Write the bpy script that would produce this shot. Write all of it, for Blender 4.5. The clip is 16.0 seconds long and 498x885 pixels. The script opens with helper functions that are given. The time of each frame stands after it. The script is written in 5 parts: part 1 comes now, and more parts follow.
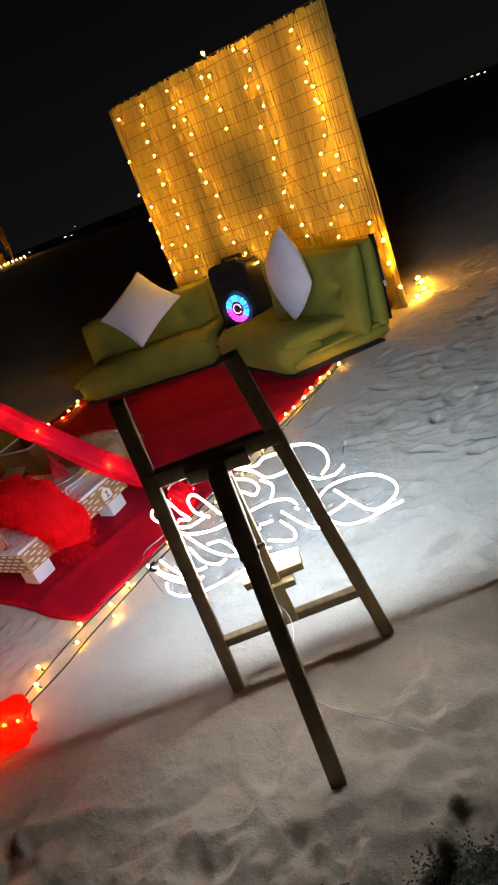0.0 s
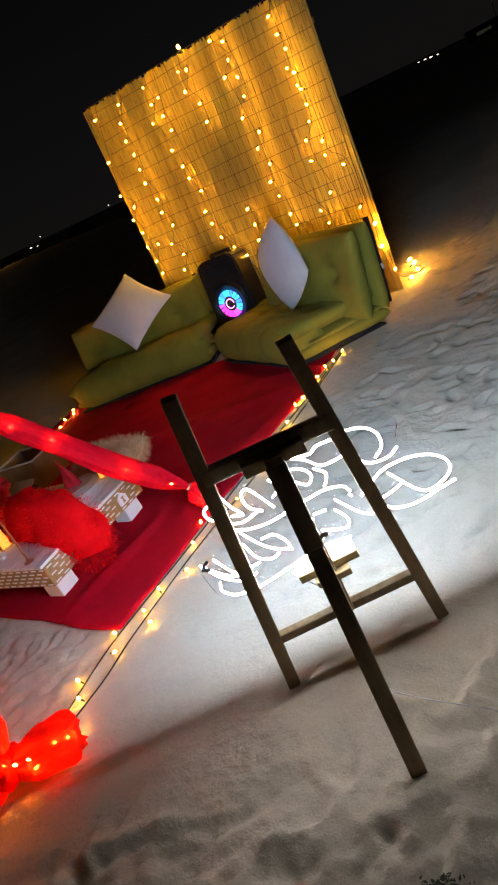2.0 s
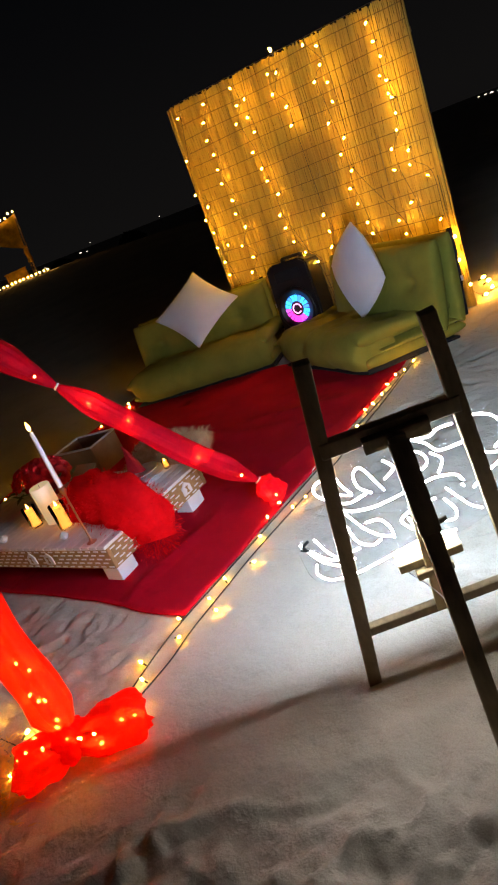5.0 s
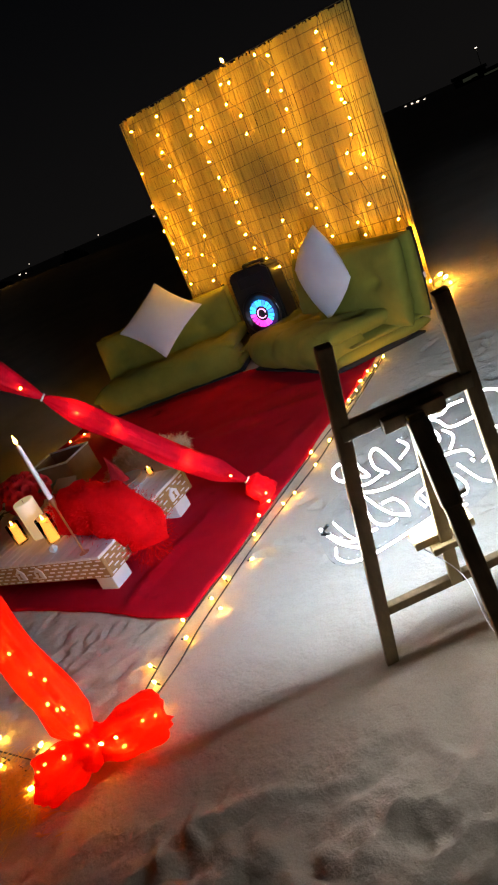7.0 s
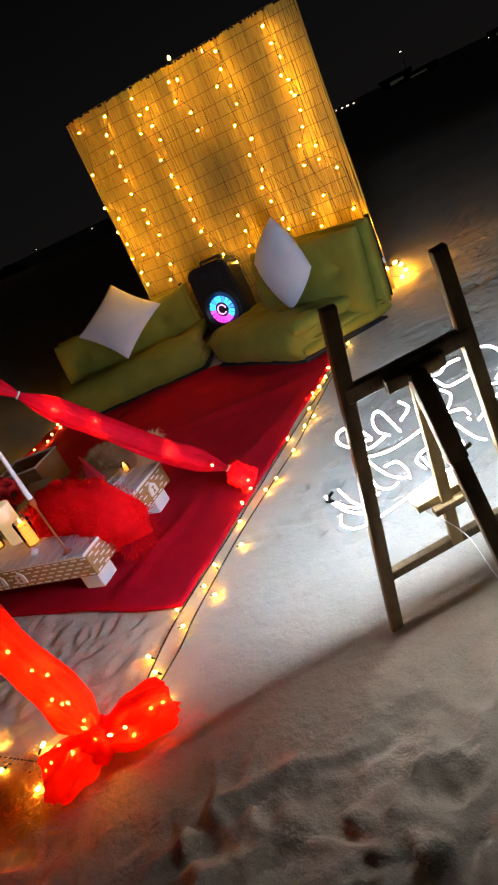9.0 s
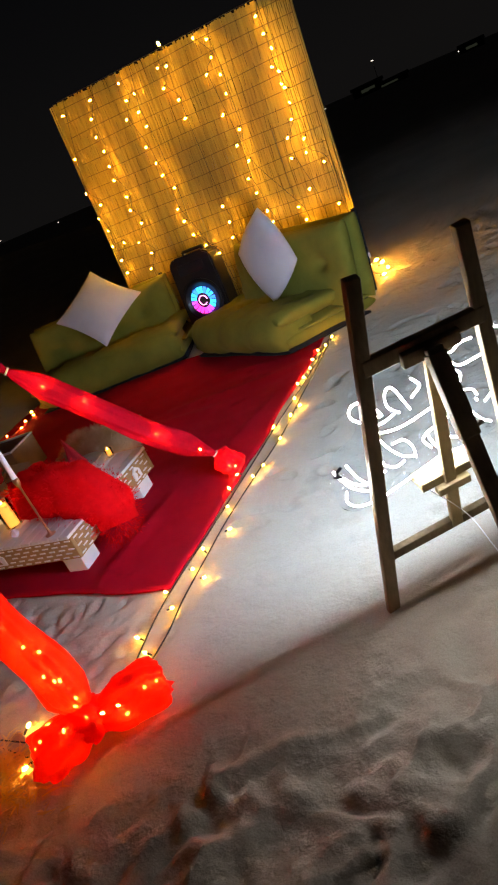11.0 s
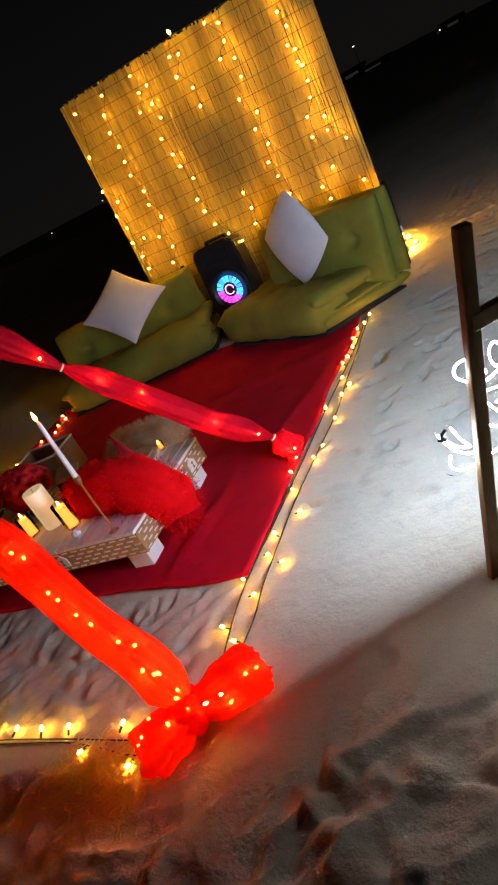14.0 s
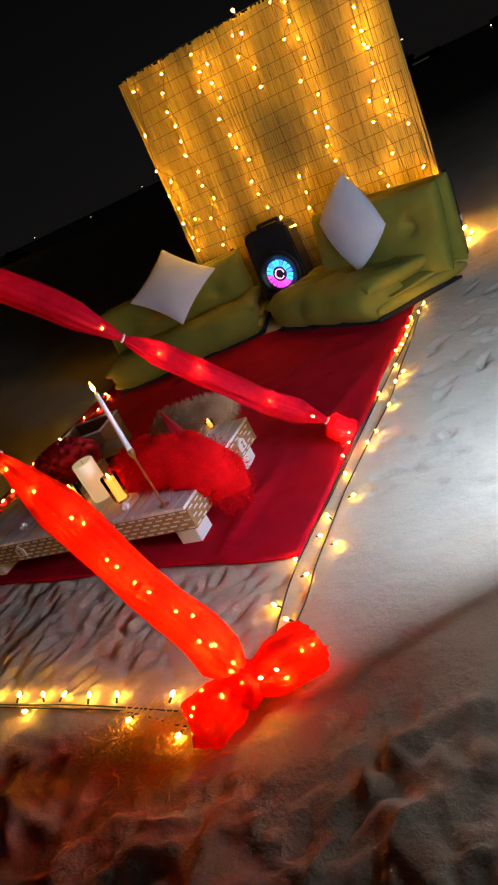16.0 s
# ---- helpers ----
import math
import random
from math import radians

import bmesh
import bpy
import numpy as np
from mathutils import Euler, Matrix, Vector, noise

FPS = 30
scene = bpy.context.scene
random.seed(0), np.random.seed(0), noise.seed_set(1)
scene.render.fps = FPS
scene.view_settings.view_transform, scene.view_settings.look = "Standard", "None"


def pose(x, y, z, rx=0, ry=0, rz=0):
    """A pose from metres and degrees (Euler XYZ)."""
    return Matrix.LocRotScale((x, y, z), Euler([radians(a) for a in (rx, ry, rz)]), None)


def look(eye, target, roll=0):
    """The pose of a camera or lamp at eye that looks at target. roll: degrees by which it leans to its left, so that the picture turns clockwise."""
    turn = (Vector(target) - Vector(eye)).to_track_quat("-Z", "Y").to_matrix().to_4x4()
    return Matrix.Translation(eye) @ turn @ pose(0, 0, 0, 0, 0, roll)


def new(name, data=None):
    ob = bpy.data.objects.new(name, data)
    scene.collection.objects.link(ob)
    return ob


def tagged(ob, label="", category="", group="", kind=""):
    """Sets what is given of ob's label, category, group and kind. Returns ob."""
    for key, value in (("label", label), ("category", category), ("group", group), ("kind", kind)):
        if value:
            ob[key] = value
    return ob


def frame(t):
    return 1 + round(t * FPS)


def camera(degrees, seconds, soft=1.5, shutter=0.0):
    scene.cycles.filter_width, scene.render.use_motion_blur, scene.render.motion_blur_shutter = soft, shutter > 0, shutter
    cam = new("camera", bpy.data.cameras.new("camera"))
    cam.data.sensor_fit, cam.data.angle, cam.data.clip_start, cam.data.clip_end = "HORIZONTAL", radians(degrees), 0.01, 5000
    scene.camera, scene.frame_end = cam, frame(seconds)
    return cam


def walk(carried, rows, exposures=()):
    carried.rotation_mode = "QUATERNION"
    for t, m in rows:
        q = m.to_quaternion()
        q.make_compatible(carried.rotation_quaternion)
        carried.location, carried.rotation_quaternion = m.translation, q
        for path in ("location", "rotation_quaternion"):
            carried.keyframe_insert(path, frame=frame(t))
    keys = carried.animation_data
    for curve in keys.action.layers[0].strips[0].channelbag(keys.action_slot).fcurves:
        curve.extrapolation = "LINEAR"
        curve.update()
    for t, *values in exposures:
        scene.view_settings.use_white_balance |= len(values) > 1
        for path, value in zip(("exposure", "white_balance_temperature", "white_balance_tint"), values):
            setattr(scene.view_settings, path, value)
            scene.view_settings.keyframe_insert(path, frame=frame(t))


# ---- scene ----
cam = camera(38.0, 16.0, 2.1)
PATH = [
    (0, (0.711, 0.987, 1.242), (-0.716, 2.2, 0.539), -24.8),
    (0.5, (0.676, 0.971, 1.243), (-0.741, 2.188, 0.528), -26.0),
    (1, (0.644, 0.952, 1.252), (-0.76, 2.167, 0.508), -26.9),
    (1.5, (0.605, 0.938, 1.26), (-0.797, 2.149, 0.505), -27.8),
    (2, (0.576, 0.925, 1.275), (-0.817, 2.161, 0.545), -28.8),
    (2.5, (0.549, 0.911, 1.276), (-0.833, 2.18, 0.584), -29.6),
    (3, (0.521, 0.888, 1.272), (-0.866, 2.168, 0.61), -28.9),
    (3.5, (0.49, 0.867, 1.264), (-0.912, 2.132, 0.605), -27.8),
    (4, (0.467, 0.838, 1.267), (-0.956, 2.071, 0.592), -26.2),
    (4.5, (0.438, 0.822, 1.26), (-1.004, 2.037, 0.593), -25.3),
    (5, (0.418, 0.797, 1.258), (-1.029, 2.013, 0.604), -24.6),
    (7.5, (0.312, 0.641, 1.287), (-1.016, 1.97, 0.601), -27.3),
    (8, (0.287, 0.618, 1.282), (-1.028, 1.954, 0.585), -27.9),
    (8.5, (0.268, 0.599, 1.269), (-1.02, 1.955, 0.56), -28.9),
    (9, (0.244, 0.571, 1.268), (-1.004, 1.957, 0.547), -28.8),
    (11.5, (0.116, 0.484, 1.256), (-1.043, 1.922, 0.487), -26.1),
    (12, (0.08, 0.471, 1.255), (-1.079, 1.9, 0.47), -26.8),
    (12.5, (0.04, 0.452, 1.268), (-1.124, 1.869, 0.47), -28.3),
    (13, (0.003, 0.436, 1.285), (-1.162, 1.849, 0.48), -29.7),
    (13.5, (-0.024, 0.437, 1.277), (-1.207, 1.853, 0.504), -30.4),
    (14, (-0.053, 0.423, 1.282), (-1.239, 1.843, 0.521), -30.7),
    (14.5, (-0.081, 0.411, 1.285), (-1.277, 1.835, 0.548), -30.7),
    (15, (-0.101, 0.4, 1.276), (-1.32, 1.804, 0.539), -30.2),
    (15.5, (-0.121, 0.389, 1.274), (-1.364, 1.77, 0.534), -29.6),
    (16, (-0.152, 0.364, 1.288), (-1.398, 1.74, 0.542), -28.7),
]
walk(cam, [(t, look(eye, target, roll)) for t, eye, target, roll in PATH], [(0.0, 0.5), (16.0, 0.5)])

# ---- world and lights ----
world = bpy.data.worlds.new("night_sky")
scene.world = world
world.use_nodes = True
wn, wl = world.node_tree.nodes, world.node_tree.links
w_coord = wn.new("ShaderNodeTexCoord")
w_sep = wn.new("ShaderNodeSeparateXYZ")
w_ramp = wn.new("ShaderNodeValToRGB")
w_ramp.color_ramp.elements[0].position, w_ramp.color_ramp.elements[0].color = 0.0, (0.0034, 0.0031, 0.0030, 1)
w_ramp.color_ramp.elements[1].position, w_ramp.color_ramp.elements[1].color = 0.30, (0.0009, 0.0010, 0.0013, 1)
wl.new(w_coord.outputs["Generated"], w_sep.inputs[0])
wl.new(w_sep.outputs["Z"], w_ramp.inputs[0])
wl.new(w_ramp.outputs[0], wn["Background"].inputs[0])
wn["Background"].inputs[1].default_value = 1.1

# the plane of the easel and of the lit sign on its front: across, up the leaning face, towards the back leg
EASEL_AT = Vector((-0.5675, 1.9535, 0.0))
E_U = Vector((0.7302, 0.6832, 0.0))
E_W = Vector((0.183, -0.1956, 0.9635)).normalized()
E_N = E_U.cross(E_W).normalized()
SIGN_BACK = -0.028


def easel_point(u, w, n=0.0):
    return EASEL_AT + E_U * u + E_W * w + E_N * n


def lamp_area(name, at, out, up, sx, sy, power, colour, spread=math.pi):
    data = bpy.data.lights.new(name, "AREA")
    data.shape, data.size, data.size_y = "RECTANGLE", sx, sy
    data.energy, data.color, data.spread = power, colour, spread
    ob = new(name, data)
    z = -Vector(out).normalized()
    y = Vector(up).normalized()
    x = y.cross(z).normalized()
    m = Matrix((x, z.cross(x), z)).transposed().to_4x4()
    m.translation = at
    ob.matrix_world = m
    return ob


# the light that the sign throws forward
lamp_area("sign_light", easel_point(0.05, 0.53, SIGN_BACK - 0.012), -E_N, E_W, 0.58, 0.28, 23.0, (0.46, 0.68, 1.0))

# ---- materials ----


def mat(name):
    m = bpy.data.materials.new(name)
    m.use_nodes = True
    return m, m.node_tree.nodes, m.node_tree.links, m.node_tree.nodes["Principled BSDF"]


def tex_noise(n, l, scale, detail=4.0, rough=0.55, stretch=None, space="Object"):
    tc = n.new("ShaderNodeTexCoord")
    t = n.new("ShaderNodeTexNoise")
    t.inputs["Scale"].default_value, t.inputs["Detail"].default_value, t.inputs["Roughness"].default_value = scale, detail, rough
    if stretch:
        mp = n.new("ShaderNodeMapping")
        mp.inputs["Scale"].default_value = stretch
        l.new(tc.outputs[space], mp.inputs[0])
        l.new(mp.outputs[0], t.inputs["Vector"])
    else:
        l.new(tc.outputs[space], t.inputs["Vector"])
    return t


def ramp(n, l, src, stops):
    r = n.new("ShaderNodeValToRGB")
    r.color_ramp.elements[0].position, r.color_ramp.elements[0].color = stops[0][0], (*stops[0][1], 1)
    r.color_ramp.elements[1].position, r.color_ramp.elements[1].color = stops[-1][0], (*stops[-1][1], 1)
    for p, c in stops[1:-1]:
        e = r.color_ramp.elements.new(p)
        e.color = (*c, 1)
    l.new(src, r.inputs[0])
    return r


def bump(n, l, src, bsdf, strength, distance, under=None):
    b = n.new("ShaderNodeBump")
    b.inputs["Strength"].default_value, b.inputs["Distance"].default_value = strength, distance
    l.new(src, b.inputs["Height"])
    if under:
        l.new(under.outputs[0], b.inputs["Normal"])
    l.new(b.outputs[0], bsdf.inputs["Normal"])
    return b


def mixed(name, a, b, scale, rough=0.7, bscale=120.0, bstr=0.3, bdist=0.002, metal=0.0, stretch=None, space="Object", sheen=0.0):
    """Two colours that vary over a large noise, with a fine relief."""
    m, n, l, p = mat(name)
    t = tex_noise(n, l, scale, 5, 0.6, stretch, space)
    r = ramp(n, l, t.outputs["Fac"], [(0.3, a), (0.7, b)])
    l.new(r.outputs[0], p.inputs["Base Color"])
    p.inputs["Roughness"].default_value, p.inputs["Metallic"].default_value = rough, metal
    if sheen:
        p.inputs["Sheen Weight"].default_value = sheen
    t2 = tex_noise(n, l, bscale, 4, 0.6, stretch, space)
    bump(n, l, t2.outputs["Fac"], p, bstr, bdist)
    return m


def glow(name, colour, strength):
    m, n, l, p = mat(name)
    p.inputs["Base Color"].default_value = (*colour, 1)
    p.inputs["Emission Color"].default_value = (*colour, 1)
    p.inputs["Emission Strength"].default_value = strength
    return m


def sand_material():
    m, n, l, p = mat("beach_sand")
    big = tex_noise(n, l, 1.7, 5, 0.6)
    fine = tex_noise(n, l, 260.0, 3, 0.7)
    mid = tex_noise(n, l, 18.0, 6, 0.65)
    c1 = ramp(n, l, big.outputs["Fac"], [(0.25, (0.43, 0.355, 0.265)), (0.75, (0.56, 0.48, 0.375))])
    c2 = ramp(n, l, fine.outputs["Fac"], [(0.3, (0.62, 0.60, 0.58)), (0.6, (1.0, 1.0, 1.0))])
    mx = n.new("ShaderNodeMix")
    mx.data_type, mx.blend_type = "RGBA", "MULTIPLY"
    mx.inputs["Factor"].default_value = 0.55
    l.new(c1.outputs[0], mx.inputs["A"])
    l.new(c2.outputs[0], mx.inputs["B"])
    l.new(mx.outputs["Result"], p.inputs["Base Color"])
    p.inputs["Roughness"].default_value = 0.95
    p.inputs["Diffuse Roughness"].default_value = 0.8
    p.inputs["Specular IOR Level"].default_value = 0.15
    crust = tex_noise(n, l, 46.0, 5, 0.6)
    b1 = bump(n, l, mid.outputs["Fac"], p, 0.75, 0.015)
    b2 = bump(n, l, crust.outputs["Fac"], p, 0.45, 0.006, b1)
    bump(n, l, fine.outputs["Fac"], p, 0.3, 0.0018, b2)
    return m


def bamboo_material():
    m, n, l, p = mat("split_bamboo")
    info = n.new("ShaderNodeObjectInfo")
    grain = tex_noise(n, l, 9.0, 6, 0.65, (14.0, 14.0, 1.0))
    node = tex_noise(n, l, 6.0, 2, 0.5, (1.0, 1.0, 1.6), "Generated")
    r = ramp(n, l, grain.outputs["Fac"], [(0.25, (0.31, 0.185, 0.028)), (0.55, (0.54, 0.37, 0.060)), (0.8, (0.67, 0.48, 0.10))])
    rr = ramp(n, l, info.outputs["Random"], [(0.0, (0.74, 0.70, 0.64)), (0.5, (0.92, 0.90, 0.87)), (1.0, (1.0, 1.0, 1.0))])
    mx = n.new("ShaderNodeMix")
    mx.data_type, mx.blend_type = "RGBA", "MULTIPLY"
    mx.inputs["Factor"].default_value = 1.0
    l.new(r.outputs[0], mx.inputs["A"])
    l.new(rr.outputs[0], mx.inputs["B"])
    l.new(mx.outputs["Result"], p.inputs["Base Color"])
    p.inputs["Roughness"].default_value = 0.55
    bump(n, l, grain.outputs["Fac"], p, 0.5, 0.002)
    return m


def tulle_material(name, colour, thin):
    m, n, l, p = mat(name)
    out = n["Material Output"]
    fold = tex_noise(n, l, 7.0, 5, 0.6, (1.0, 1.0, 1.0))
    c = ramp(n, l, fold.outputs["Fac"], [(0.3, tuple(v * 0.55 for v in colour)), (0.7, colour)])
    l.new(c.outputs[0], p.inputs["Base Color"])
    p.inputs["Roughness"].default_value = 0.7
    p.inputs["Specular IOR Level"].default_value = 0.15
    tr = n.new("ShaderNodeBsdfTranslucent")
    l.new(c.outputs[0], tr.inputs["Color"])
    clear = n.new("ShaderNodeBsdfTransparent")
    clear.inputs["Color"].default_value = (1.0, 0.16, 0.12, 1)
    m1, m2 = n.new("ShaderNodeMixShader"), n.new("ShaderNodeMixShader")
    m1.inputs[0].default_value, m2.inputs[0].default_value = 0.6, thin
    l.new(p.outputs[0], m1.inputs[1])
    l.new(tr.outputs[0], m1.inputs[2])
    l.new(m1.outputs[0], m2.inputs[1])
    l.new(clear.outputs[0], m2.inputs[2])
    l.new(m2.outputs[0], out.inputs["Surface"])
    pleat = tex_noise(n, l, 34.0, 4, 0.6)
    bump(n, l, pleat.outputs["Fac"], p, 0.6, 0.01)
    return m


M_SAND = sand_material()
M_BAMBOO = bamboo_material()
M_WIRE = mixed("dark_wire", (0.012, 0.012, 0.012), (0.03, 0.03, 0.028), 20, 0.5)
M_STITCH = mixed("brown_binding", (0.15, 0.09, 0.02), (0.24, 0.15, 0.04), 30, 0.8)
M_BULB = glow("warm_bulb", (1.0, 0.50, 0.030), 215.0)
M_BULB_FABRIC = glow("warm_bulb_in_fabric", (1.0, 0.46, 0.04), 400.0)
M_BULB_LOW = glow("warm_bulb_dim", (1.0, 0.50, 0.04), 140.0)
M_FUTON = mixed("green_fabric", (0.185, 0.170, 0.015), (0.255, 0.230, 0.024), 6, 0.9, 420, 0.35, 0.0015)
M_LINING = mixed("black_lining", (0.006, 0.006, 0.007), (0.012, 0.012, 0.013), 8, 0.9, 300)
M_PILLOW = mixed("white_cotton", (0.70, 0.66, 0.68), (0.80, 0.77, 0.77), 5, 0.9, 350, 0.3, 0.0015, sheen=0.2)
M_CARPET = mixed("red_felt", (0.40, 0.002, 0.014), (0.54, 0.004, 0.022), 4, 1.0, 500, 0.5, 0.0015)
M_CARPET.node_tree.nodes["Principled BSDF"].inputs["Specular IOR Level"].default_value = 0.1


def stained(m, scale, low, high, dark):
    """Damp stains with soft edges over a base colour."""
    n, l = m.node_tree.nodes, m.node_tree.links
    p = n["Principled BSDF"]
    src = p.inputs["Base Color"].links[0].from_socket
    t = tex_noise(n, l, scale, 5, 0.62)
    r = ramp(n, l, t.outputs["Fac"], [(low, (1.0, 1.0, 1.0)), (high, (dark, dark, dark))])
    mx = n.new("ShaderNodeMix")
    mx.data_type, mx.blend_type = "RGBA", "MULTIPLY"
    mx.inputs["Factor"].default_value = 1.0
    l.new(src, mx.inputs["A"])
    l.new(r.outputs[0], mx.inputs["B"])
    l.new(mx.outputs["Result"], p.inputs["Base Color"])


stained(M_CARPET, 1.5, 0.56, 0.64, 0.42)
stained(M_SAND, 3.4, 0.60, 0.74, 0.72)
M_EASEL = mixed("dark_stained_wood", (0.16, 0.110, 0.048), (0.25, 0.175, 0.080), 8, 0.6, 60, 0.3, 0.001, stretch=(8, 8, 1))
M_PALE = mixed("pale_pine", (0.42, 0.31, 0.13), (0.52, 0.40, 0.19), 8, 0.6, 60, 0.3, 0.001, stretch=(8, 8, 1))
M_NEON = glow("white_neon", (0.86, 0.91, 1.0), 62.0)
M_SPEAKER = mixed("black_plastic", (0.008, 0.008, 0.009), (0.018, 0.018, 0.02), 12, 0.4, 200, 0.2, 0.001)
M_WHITE = mixed("white_paint", (0.72, 0.70, 0.68), (0.80, 0.78, 0.76), 7, 0.5, 90, 0.15, 0.001)
M_BROWN = mixed("brown_board", (0.30, 0.17, 0.055), (0.40, 0.24, 0.085), 9, 0.6, 80, 0.25, 0.001, stretch=(1, 6, 6))
M_TULLE = tulle_material("red_tulle", (0.92, 0.014, 0.005), 0.20)
M_SATIN = tulle_material("red_chiffon", (0.88, 0.006, 0.035), 0.05)

# ---- building helpers ----


def part(name, bm, material, parent, label="", smooth=True):
    me = bpy.data.meshes.new(name)
    bm.normal_update()
    bm.to_mesh(me)
    bm.free()
    for p in me.polygons:
        p.use_smooth = smooth
    me.materials.append(material)
    ob = new(name, me)
    ob.parent = parent
    if label:
        ob["label"] = label
    return ob


def shared(name, me, parent, m):
    ob = new(name, me)
    ob.parent = parent
    ob.matrix_basis = m
    return ob


def mesh_of(name, bm, material, smooth=True):
    me = bpy.data.meshes.new(name)
    bm.normal_update()
    bm.to_mesh(me)
    bm.free()
    for p in me.polygons:
        p.use_smooth = smooth
    me.materials.append(material)
    return me


def thing(name, m, label, category, group="", kind=""):
    ob = new(name)
    ob.matrix_basis = m
    return tagged(ob, label, category, group, kind)


def box(bm, size, m=None, bevel=0.0, seg=2):
    r = bmesh.ops.create_cube(bm, size=1.0)
    bmesh.ops.scale(bm, vec=size, verts=r["verts"])
    if bevel:
        edges = {e for v in r["verts"] for e in v.link_edges}
        r2 = bmesh.ops.bevel(bm, geom=list(edges), offset=bevel, segments=seg, affect="EDGES", profile=0.6)
        vs = {v for f in r2["faces"] for v in f.verts} | {v for v in r["verts"] if v.is_valid}
    else:
        vs = set(r["verts"])
    if m is not None:
        bmesh.ops.transform(bm, matrix=m, verts=list(vs))
    return bm


def new_box(size, m=None, bevel=0.0, seg=2):
    return box(bmesh.new(), size, m, bevel, seg)


def beam(bm, a, b, wide, thick, side, bevel=0.003):
    """A squared timber from a to b; side: the way of its width."""
    a, b = Vector(a), Vector(b)
    z = (b - a).normalized()
    x = (Vector(side) - z * Vector(side).dot(z)).normalized()
    y = z.cross(x)
    m = Matrix((x, y, z)).transposed().to_4x4()
    m.translation = (a + b) / 2
    return box(bm, (wide, thick, (b - a).length), m, bevel)


def catmull(pts, steps=6):
    pts = [Vector(p) for p in pts]
    ext = [pts[0] * 2 - pts[1], *pts, pts[-1] * 2 - pts[-2]]
    out = []
    for k in range(1, len(ext) - 2):
        p0, p1, p2, p3 = ext[k - 1:k + 3]
        for s in range(steps):
            t = s / steps
            out.append(0.5 * (2 * p1 + (p2 - p0) * t + (2 * p0 - 5 * p1 + 4 * p2 - p3) * t * t + (3 * p1 - p0 - 3 * p2 + p3) * t ** 3))
    out.append(pts[-1])
    return out


def tube(bm, pts, radius, sides=6, cap=True, wobble=None):
    """A tube along points; radius a number or a function of 0..1; wobble(f, angle) scales it."""
    n = len(pts)
    rings, up = [], Vector((0, 0, 1))
    tangent = (pts[1] - pts[0]).normalized()
    side = tangent.cross(up if abs(tangent.z) < 0.95 else Vector((1, 0, 0))).normalized()
    for k, p in enumerate(pts):
        tangent = (pts[min(k + 1, n - 1)] - pts[max(k - 1, 0)]).normalized()
        side = (side - tangent * side.dot(tangent)).normalized()
        other = tangent.cross(side)
        f = k / (n - 1)
        r = radius(f) if callable(radius) else radius
        ring = []
        for s in range(sides):
            a = 2 * math.pi * s / sides
            rr = r * (wobble(f, a) if wobble else 1.0)
            ring.append(bm.verts.new(p + (side * math.cos(a) + other * math.sin(a)) * rr))
        rings.append(ring)
    for r0, r1 in zip(rings, rings[1:]):
        for s in range(sides):
            bm.faces.new((r0[s], r0[(s + 1) % sides], r1[(s + 1) % sides], r1[s]))
    if cap:
        bm.faces.new(rings[0][::-1])
        bm.faces.new(rings[-1])
    return bm


def lathe(bm, profile, sides=20, m=None):
    rings = []
    for r, z in profile:
        rings.append([bm.verts.new((r * math.cos(2 * math.pi * s / sides), r * math.sin(2 * math.pi * s / sides), z)) for s in range(sides)])
    for r0, r1 in zip(rings, rings[1:]):
        for s in range(sides):
            bm.faces.new((r0[s], r0[(s + 1) % sides], r1[(s + 1) % sides], r1[s]))
    bm.faces.new(rings[0][::-1])
    bm.faces.new(rings[-1])
    if m is not None:
        bmesh.ops.transform(bm, matrix=m, verts=[v for r in rings for v in r])
    return bm


TABLES = {}


def value_noise(x, y, cell, seed):
    """Smooth noise from -1 to 1 over arrays of places."""
    if seed not in TABLES:
        TABLES[seed] = np.random.RandomState(seed).uniform(-1, 1, (256, 256))
    table = TABLES[seed]
    u, v = x / cell, y / cell
    iu, iv = np.floor(u).astype(int), np.floor(v).astype(int)
    fu, fv = u - iu, v - iv
    fu, fv = fu * fu * (3 - 2 * fu), fv * fv * (3 - 2 * fv)
    g = lambda a, b: table[(iu + a) % 256, (iv + b) % 256]
    return (g(0, 0) * (1 - fu) + g(1, 0) * fu) * (1 - fv) + (g(0, 1) * (1 - fu) + g(1, 1) * fu) * fv


